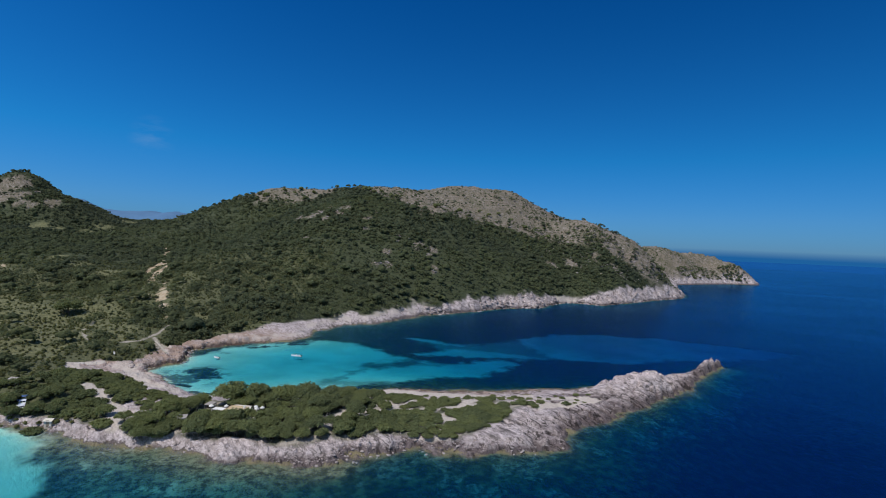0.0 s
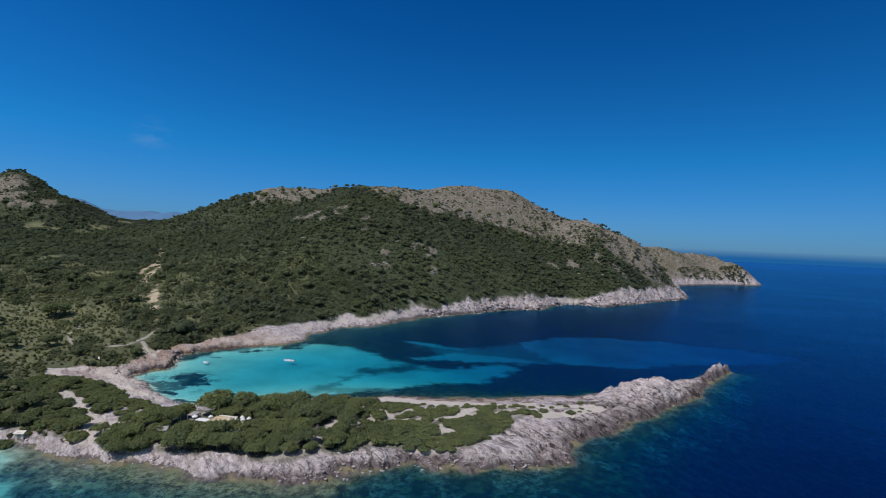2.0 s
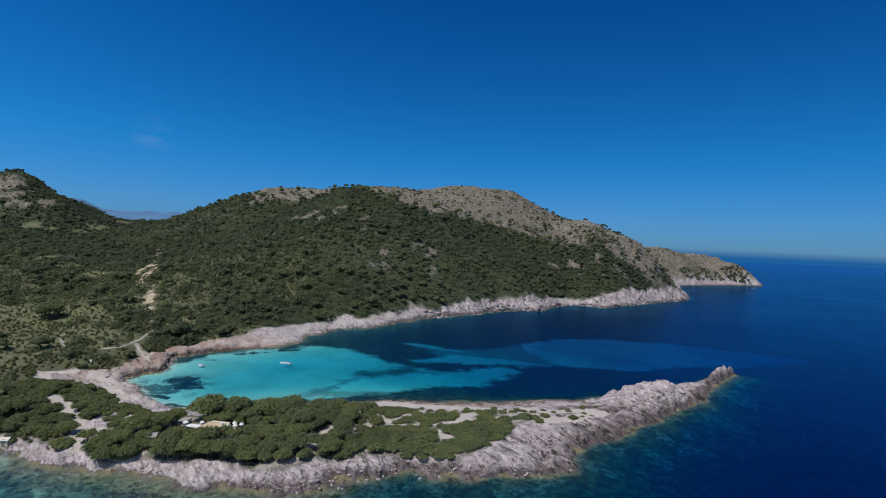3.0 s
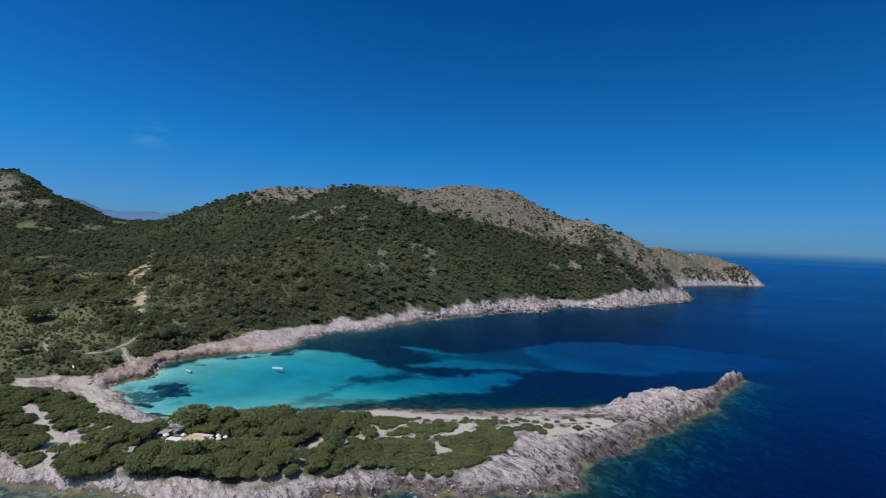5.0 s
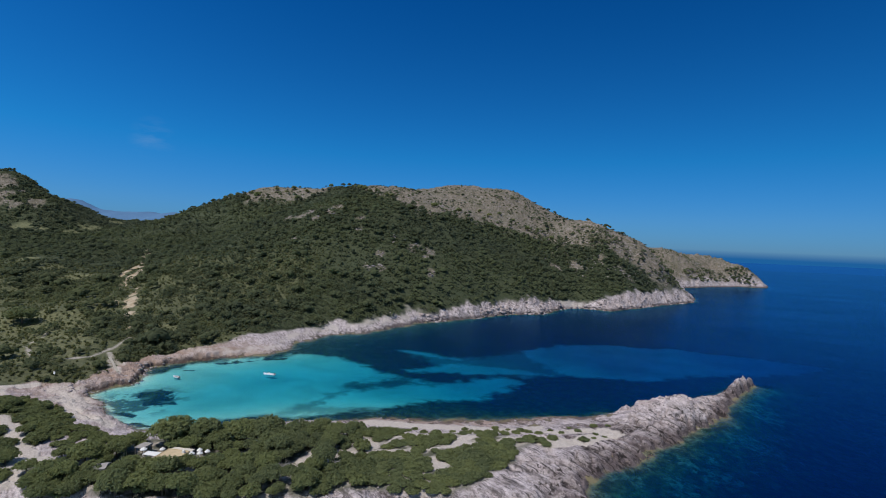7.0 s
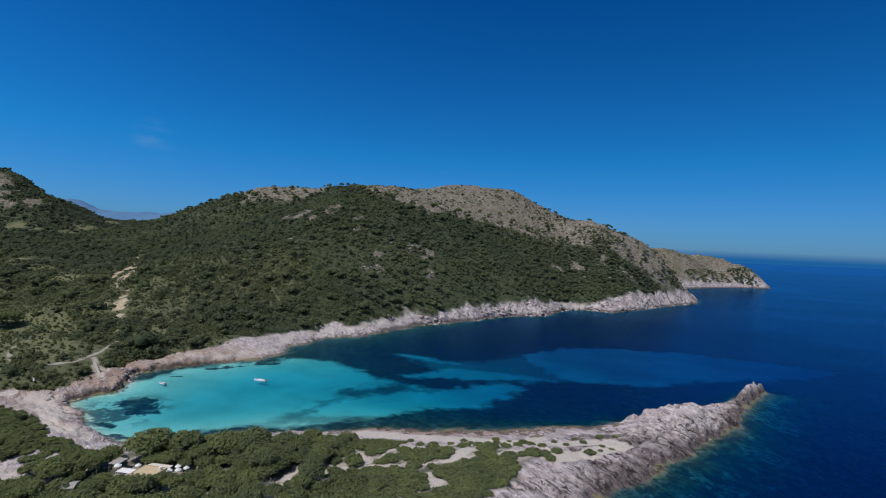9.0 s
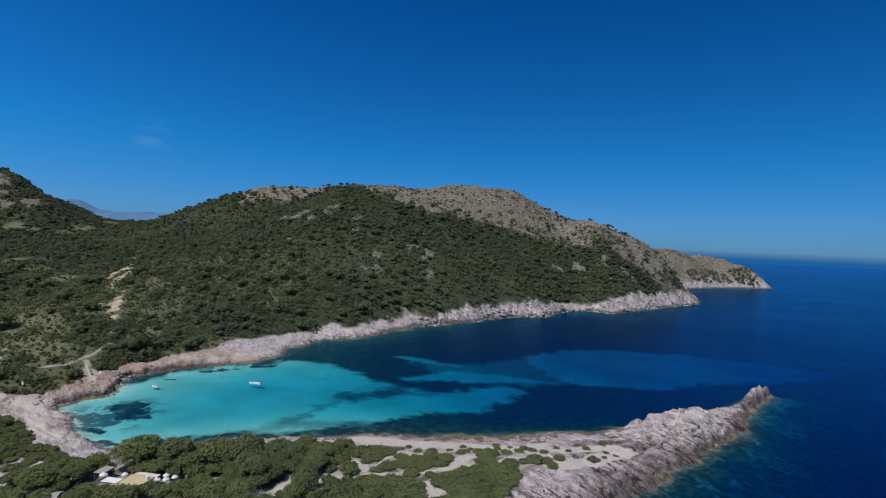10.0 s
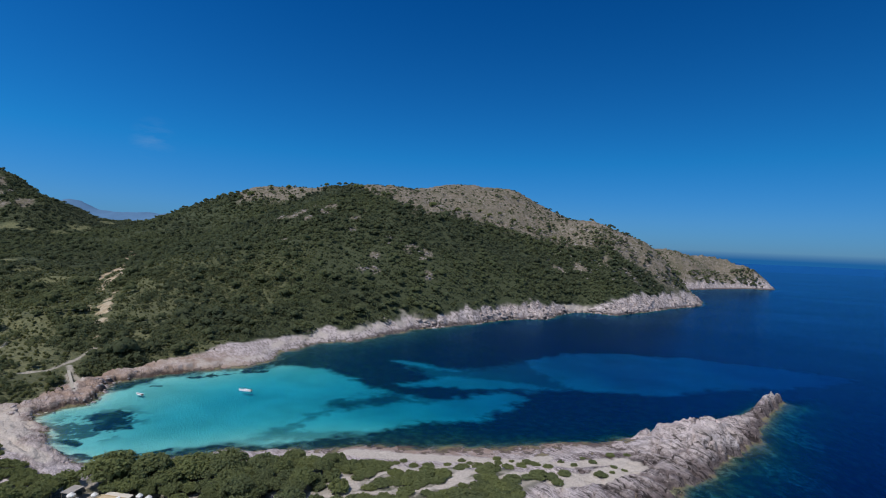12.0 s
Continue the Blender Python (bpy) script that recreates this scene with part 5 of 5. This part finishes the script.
beach_bar(-63.0, 149.6, -9)
for k, (x, y, s) in enumerate(((-58.4, 151.4, 0.8), (-56.6, 151.9, 0.75), (-57.4, 153.4, 0.7), (-55.2, 153.0, 0.7), (-71.2, 152.6, 0.85), (-66.8, 153.3, 0.7))):
    parasol(x, y, float(ground_at(x, y)[0]), s, "white canvas parasol beside the beach bar")


# ---- fence, huts and parked cars in the trees ----
def net_fence(x0, y0, x1, y1):
    way = Vector((x1 - x0, y1 - y0, 0))
    length = way.length
    z = float(ground_at((x0 + x1) / 2, (y0 + y1) / 2)[0])
    f = base("net_fence", x0, y0, z, math.degrees(math.atan2(way.y, way.x)), "dark green net fence on grey posts beside the bar", "fence")
    part("net", box(0, length, -0.02, 0.02, 0.1, 1.7), GREENNET, f)
    part("coping", box(-0.1, length + 0.1, -0.14, 0.14, -0.5, 0.097), GREY, f, "pale concrete base wall")
    for k in range(5):
        part("post", rod((length * k / 4, -0.06, -0.3), (length * k / 4, -0.06, 1.8), 0.04), METAL, f)
    return f


net_fence(-74.0, 146.0, -75.8, 153.0)


def hut(x, y, turn, w, d, h, label, wall, top):
    b = base("hut", x, y, float(ground_at(x, y)[0]), turn, label, "hut", "huts in the trees")
    part("wall", box(-w / 2, w / 2, -d / 2, -d / 2 + 0.2, -0.6, h), wall, b)
    part("wall", box(-w / 2, w / 2, d / 2 - 0.2, d / 2, -0.6, h), wall, b)
    part("wall", box(-w / 2, -w / 2 + 0.2, -d / 2 + 0.203, d / 2 - 0.203, -0.6, h), wall, b)
    part("wall", box(w / 2 - 0.2, w / 2, -d / 2 + 0.203, d / 2 - 0.203, -0.6, h), wall, b)
    bm = bmesh.new()
    e = 0.3
    pts = [(-w / 2 - e, -d / 2 - e, h + 0.003), (w / 2 + e, -d / 2 - e, h + 0.003), (w / 2 + e, 0, h + 0.55), (-w / 2 - e, 0, h + 0.55), (w / 2 + e, d / 2 + e, h + 0.003), (-w / 2 - e, d / 2 + e, h + 0.003)]
    low = [bm.verts.new(p) for p in pts]
    high = [bm.verts.new((p[0], p[1], p[2] + 0.12)) for p in pts]
    for quad in ((0, 1, 2, 3), (3, 2, 4, 5)):
        bm.faces.new([low[k] for k in reversed(quad)])
        bm.faces.new([high[k] for k in quad])
    for a, c in ((0, 1), (1, 2), (2, 4), (4, 5), (5, 3), (3, 0)):
        bm.faces.new((low[a], low[c], high[c], high[a]))
    part("roof", bm, top, b, "low pitched sheet roof")
    part("door", box(-0.45, 0.45, -d / 2 - 0.04, -d / 2 - 0.003, -0.1, 1.95, 0.01), TIMBER, b, "timber door")
    return b


hut(-76.2, 143.2, 12, 4.0, 2.8, 2.0, "small grey-roofed hut half hidden by pines", PLASTER, GREY)
hut(-147, 168.5, -8, 4.2, 2.8, 1.5, "pale-roofed hut in the dense scrub", PLASTER, GREY)
for x, y, s, k in ((-145.2, 165.6, 0.6, 0), (-148.2, 165.2, 0.6, 2), (-142.8, 167.2, 0.7, 3), (-150.6, 167, 0.6, 5)):
    plant("pine_tree", PINES[k], x, y, s, "dark green pine in dense coastal scrub", "tree", "pines west of the spit")
hut(-114.6, 143.0, 4, 2.1, 1.8, 1.6, "small pale concrete hut above the shore rocks", PLASTER, PLASTER)


def car(x, y, turn, paint, label):
    c = base("parked_car", x, y, float(ground_at(x, y)[0]) + 0.02, turn, label, "car", "cars parked under the pines")
    prof = [(-2.1, 0.35), (-2.15, 0.75), (-1.9, 0.92), (-0.95, 1.0), (-0.35, 1.42), (1.2, 1.46), (1.85, 1.02), (2.1, 0.9), (2.12, 0.4)]
    rings = [[(-0.86 * k, q[0], q[1]) for q in prof] for k in (1, 0.6, 0, -0.6, -1)]
    part("body", loft(rings), paint, c)
    for s in (-1, 1):
        vs = [(s * 0.86, q[0], q[1]) for q in prof]
        part("side", (np.array(vs), np.array([tuple(range(9)) if s > 0 else tuple(reversed(range(9)))])), paint, c)
        part("side_window", box(min(s * 0.865, s * 0.885), max(s * 0.865, s * 0.885), -0.75, 1.45, 1.02, 1.36), DARKGLASS, c)
    part("windscreen", tube([(-0.7, -0.68, 1.23), (0.7, -0.68, 1.23)], [0.2, 0.2], 6), DARKGLASS, c, "dark windscreen")
    for sx_ in (-0.8, 0.8):
        for sy_ in (-1.3, 1.35):
            wheel = part("wheel", rod((sx_ - 0.1, sy_, 0.32), (sx_ + 0.1, sy_, 0.32), 0.32, 14), BLACK, c, "black rubber tyre")
            part("rim", rod((sx_ - 0.105, sy_, 0.32), (sx_ + 0.105, sy_, 0.32), 0.18, 10), METAL, wheel)
    return c


car(-131.8, 153.4, 35, CARPAINT, "white car parked under the pines")
car(-129.6, 150.2, 50, CARPAINT, "white car parked beside shore scrub")
car(-134.2, 156.4, 20, plain_material("blue_car_paint", (0.10, 0.16, 0.32), 0.2, 0.05, 3, spec=0.6), "blue car parked under the pines")


def boardwalk(x0, y0, x1, y1):
    way = Vector((x1 - x0, y1 - y0, 0))
    length, n = way.length, 40
    z0, z1 = float(ground_at(x0, y0)[0]), float(ground_at(x1, y1)[0])
    b = tagged(new("boardwalk"), "straight pale timber boardwalk down to the shore", "boardwalk")
    b.matrix_world = pose(x0, y0, z0 + 0.35, math.degrees(math.atan2(z1 - z0, length)), 0, math.degrees(math.atan2(way.y, way.x)) - 90)
    plank = None
    for k in range(n):
        y = length * (k + 0.5) / n
        if plank is None:
            plank = part("plank", box(-0.5, 0.5, -length / n * 0.44, length / n * 0.44, 0, 0.06), PALEWOOD, b)
            mesh = plank.data
            plank.location = (0, y, 0)
        else:
            o = new("plank", mesh)
            o.parent, o.location = b, (0, y, 0)
    for s in (-0.4, 0.4):
        part("bearer", box(s - 0.06, s + 0.06, 0, length, -0.17, -0.003), TIMBER, b)
    for k in range(6):
        for s in (-0.44, 0.44):
            part("post", rod((s, length * (k + 0.2) / 6, -1.4), (s, length * (k + 0.2) / 6, -0.004), 0.06, 6), TIMBER, b)
    return b


PALEWOOD = plain_material("sun_bleached_planks", (0.50, 0.45, 0.38), 0.85, 0.25, 3)
boardwalk(-145.5, 247.5, -129, 228.5)


# ---- dead pines and a notice board ----
DEADWOOD = plain_material("bleached_dead_wood", (0.36, 0.33, 0.30), 0.9, 0.35, 3)


def dead_pine(x, y, size):
    d = base("dead_pine", x, y, float(ground_at(x, y)[0]), rng.uniform(0, 360), "bleached leafless pine among the living ones", "tree", "dead pines on the spit")
    part("trunk", tube([(0, 0, -0.3), (0.2 * size, 0.1, 1.3 * size), (0.1, 0.35 * size, 2.6 * size), (0.5 * size, 0.3, 3.6 * size)], [0.17, 0.14, 0.09, 0.03]), DEADWOOD, d)
    for k in range(7):
        a, z = 2.4 * k + rng.uniform(-0.3, 0.3), size * rng.uniform(1.0, 2.8)
        c, s_, r = math.cos(a), math.sin(a), size * rng.uniform(1.0, 1.9)
        limb = part("limb", tube([(0.1, 0.1, z), (c * r * 0.5, s_ * r * 0.5, z + 0.35 * size), (c * r, s_ * r, z + 0.5 * size)], [0.075, 0.05, 0.02], 5), DEADWOOD, d)
        for t in (-0.5, 0.5):
            part("twig", tube([(c * r * 0.55, s_ * r * 0.55, z + 0.37 * size), (math.cos(a + t) * r * 0.95, math.sin(a + t) * r * 0.95, z + 0.9 * size)], [0.035, 0.012], 4), DEADWOOD, limb)
    return d


for x, y, size in ((-64.5, 166.5, 1.25), (-33.5, 146, 1.0), (-44, 158, 1.0), (-22, 150.5, 0.8)):
    dead_pine(x, y, size)


def notice_board(x, y, turn):
    b = base("notice_board", x, y, float(ground_at(x, y)[0]), turn, "small white notice board on a timber post above the beach", "sign")
    part("post", rod((0, 0.05, -0.4), (0, 0.05, 1.9), 0.06), TIMBER, b)
    part("board", box(-0.75, 0.75, -0.06, -0.015, 0.8, 1.9, 0.015), WHITE, b, "plain white painted board")
    part("cap", box(-0.8, 0.8, -0.1, 0.12, 1.903, 1.97, 0.01), TIMBER, b)
    return b


notice_board(-146.0, 217.3, -30)


# ---- rocks and undergrowth ----
def rock_kind():
    q = np.sign(BLOB_V) * np.abs(BLOB_V) ** 0.6 * (1 + rng.uniform(-0.3, 0.3, (len(BLOB_V), 1))) * np.array([1.0, 0.7, 0.38])
    return q, BLOB_F


def strew(name, label, category, places, sizes, variants, material):
    o = woods(name, label, np.asarray(places), np.asarray(sizes), variants, category)
    o.data.materials.clear()
    o.data.materials.append(material)
    return o


ROCKS = [rock_kind() for _ in range(10)]
stone = Nodes("boulder_limestone")
rnd = stone.add("ShaderNodeNewGeometry").outputs["Random Per Island"]
shade = stone.mix(stone.ramp(stone.noise(1.2, 6, 0.75), 0.36, 0.62), (0.22, 0.185, 0.18), (0.48, 0.415, 0.41))
shade = stone.mix(stone.ramp(rnd, 0.4, 1.0, 0.0, 0.5), shade, (0.36, 0.29, 0.26))
BOULDER = stone.finish(shade, 0.85, stone.noise(3, 5, 0.7), 0.6, 0.2, spec=0.2)
cand = np.column_stack([rng.uniform(-160, 160, 26000), rng.uniform(118, 300, 26000)])
cd = coast_distance(cand[:, 0], cand[:, 1])
rocky = fractal(cand[:, 0], cand[:, 1], 12, 151, 3)
ok = (cd > -1.6) & (cd < 7) & (rng.uniform(size=len(cd)) < step(rocky, 0.35, 0.65) * (0.35 + 0.65 * (cd < 2.5))) & (track_cover(cand[:, 0], cand[:, 1]) < 0.3)
cand = cand[ok]
grade = rng.uniform(0.2, 0.8, len(cand)) ** 2 * 0.9 + 0.15
west = (cand[:, 0] < -104) & (cand[:, 1] > 195)
grade = np.where(west, grade * 1.5, grade)
clean = (cand[:, 1] > 256) | (((cand[:, 0] > 40) | (cand[:, 1] > 183) & (cand[:, 0] > -60)) & (rng.uniform(size=len(cand)) < 0.88))
cand, grade = cand[~clean], grade[~clean]
pebble = np.column_stack([rng.uniform(-112, 45, 7000), rng.uniform(122, 150, 7000)])
pd = coast_distance(pebble[:, 0], pebble[:, 1])
pebble = pebble[(pd > 0.3) & (pd < 11) & (green_cover(pebble[:, 0], pebble[:, 1]) < 1.5) & (rng.uniform(size=len(pd)) < 0.10 + 0.75 * step(fractal(pebble[:, 0], pebble[:, 1], 7, 157, 3), 0.44, 0.64))]
cand, grade = np.concatenate([cand, pebble]), np.concatenate([grade, rng.uniform(0.2, 0.8, len(pebble)) ** 3 * 0.8 + 0.07])
strew("shore_boulders", "broken pale limestone boulders along the waterline", "rocks", np.column_stack([cand, np.maximum(ground_at(cand[:, 0], cand[:, 1]), -0.35) + 0.02]), grade, ROCKS, BOULDER)

cand = np.column_stack([rng.uniform(-20, 340, 26000), rng.uniform(390, 700, 26000)])
cd = coast_distance(cand[:, 0], cand[:, 1])
rocky = fractal(cand[:, 0], cand[:, 1], 15, 153, 3)
ok = (cd > -0.8) & (cd < 13) & (rng.uniform(size=len(cd)) < step(rocky, 0.38, 0.62) * (0.3 + 0.7 * (cd < 4))) & (rock_cover(cand[:, 0], cand[:, 1], cd) > 0.5)
cand = cand[ok]
strew("ledge_boulders", "broken limestone blocks below the wooded slope", "rocks", np.column_stack([cand, np.maximum(ground_at(cand[:, 0], cand[:, 1]), -0.3) + 0.02]), rng.uniform(0.3, 1.0, len(cand)) ** 2 * 2.4 + 0.3, ROCKS, BOULDER)

strew("hill_boulders", "pale limestone outcrops scattered over the open hill", "rocks", np.column_stack([slab, ground_at(slab[:, 0], slab[:, 1])]), rng.uniform(0.4, 1.2, len(slab)) ** 2 * 1.2, ROCKS, BOULDER)

spots = jitter(-520, -100, 140, 460, 2.9)
sx, sy = spots[:, 0], spots[:, 1]
ok = (inside_distance(WEST_GREEN, sx, sy) > -2) & in_view(sx, sy) & open_ground(sx, sy) & (clearing(sx, sy, track_cover, (2, 4)) < 0.4) & (clearing(sx, sy, gully_cover, (0, 3)) < 0.4) & (rng.uniform(size=len(sx)) < 0.35 + 0.6 * fractal(sx, sy, 9, 161, 3))
spots = spots[ok]
bush = [far_tree(1, 3.4, 1.5, 5) for _ in range(4)]
strew("undergrowth", "low evergreen scrub and grass tussocks in the valley", "scrub", np.column_stack([spots, ground_at(spots[:, 0], spots[:, 1]) - 0.2]), rng.uniform(0.4, 1.0, len(spots)), bush, leaf_material("undergrowth_leaves", (0.085, 0.100, 0.045), (0.175, 0.190, 0.080), (0.200, 0.205, 0.085), False))

plant("pine_tree", PINES[4], -232, 301, 2.0, "big umbrella pine standing alone in the meadow", "tree", "")
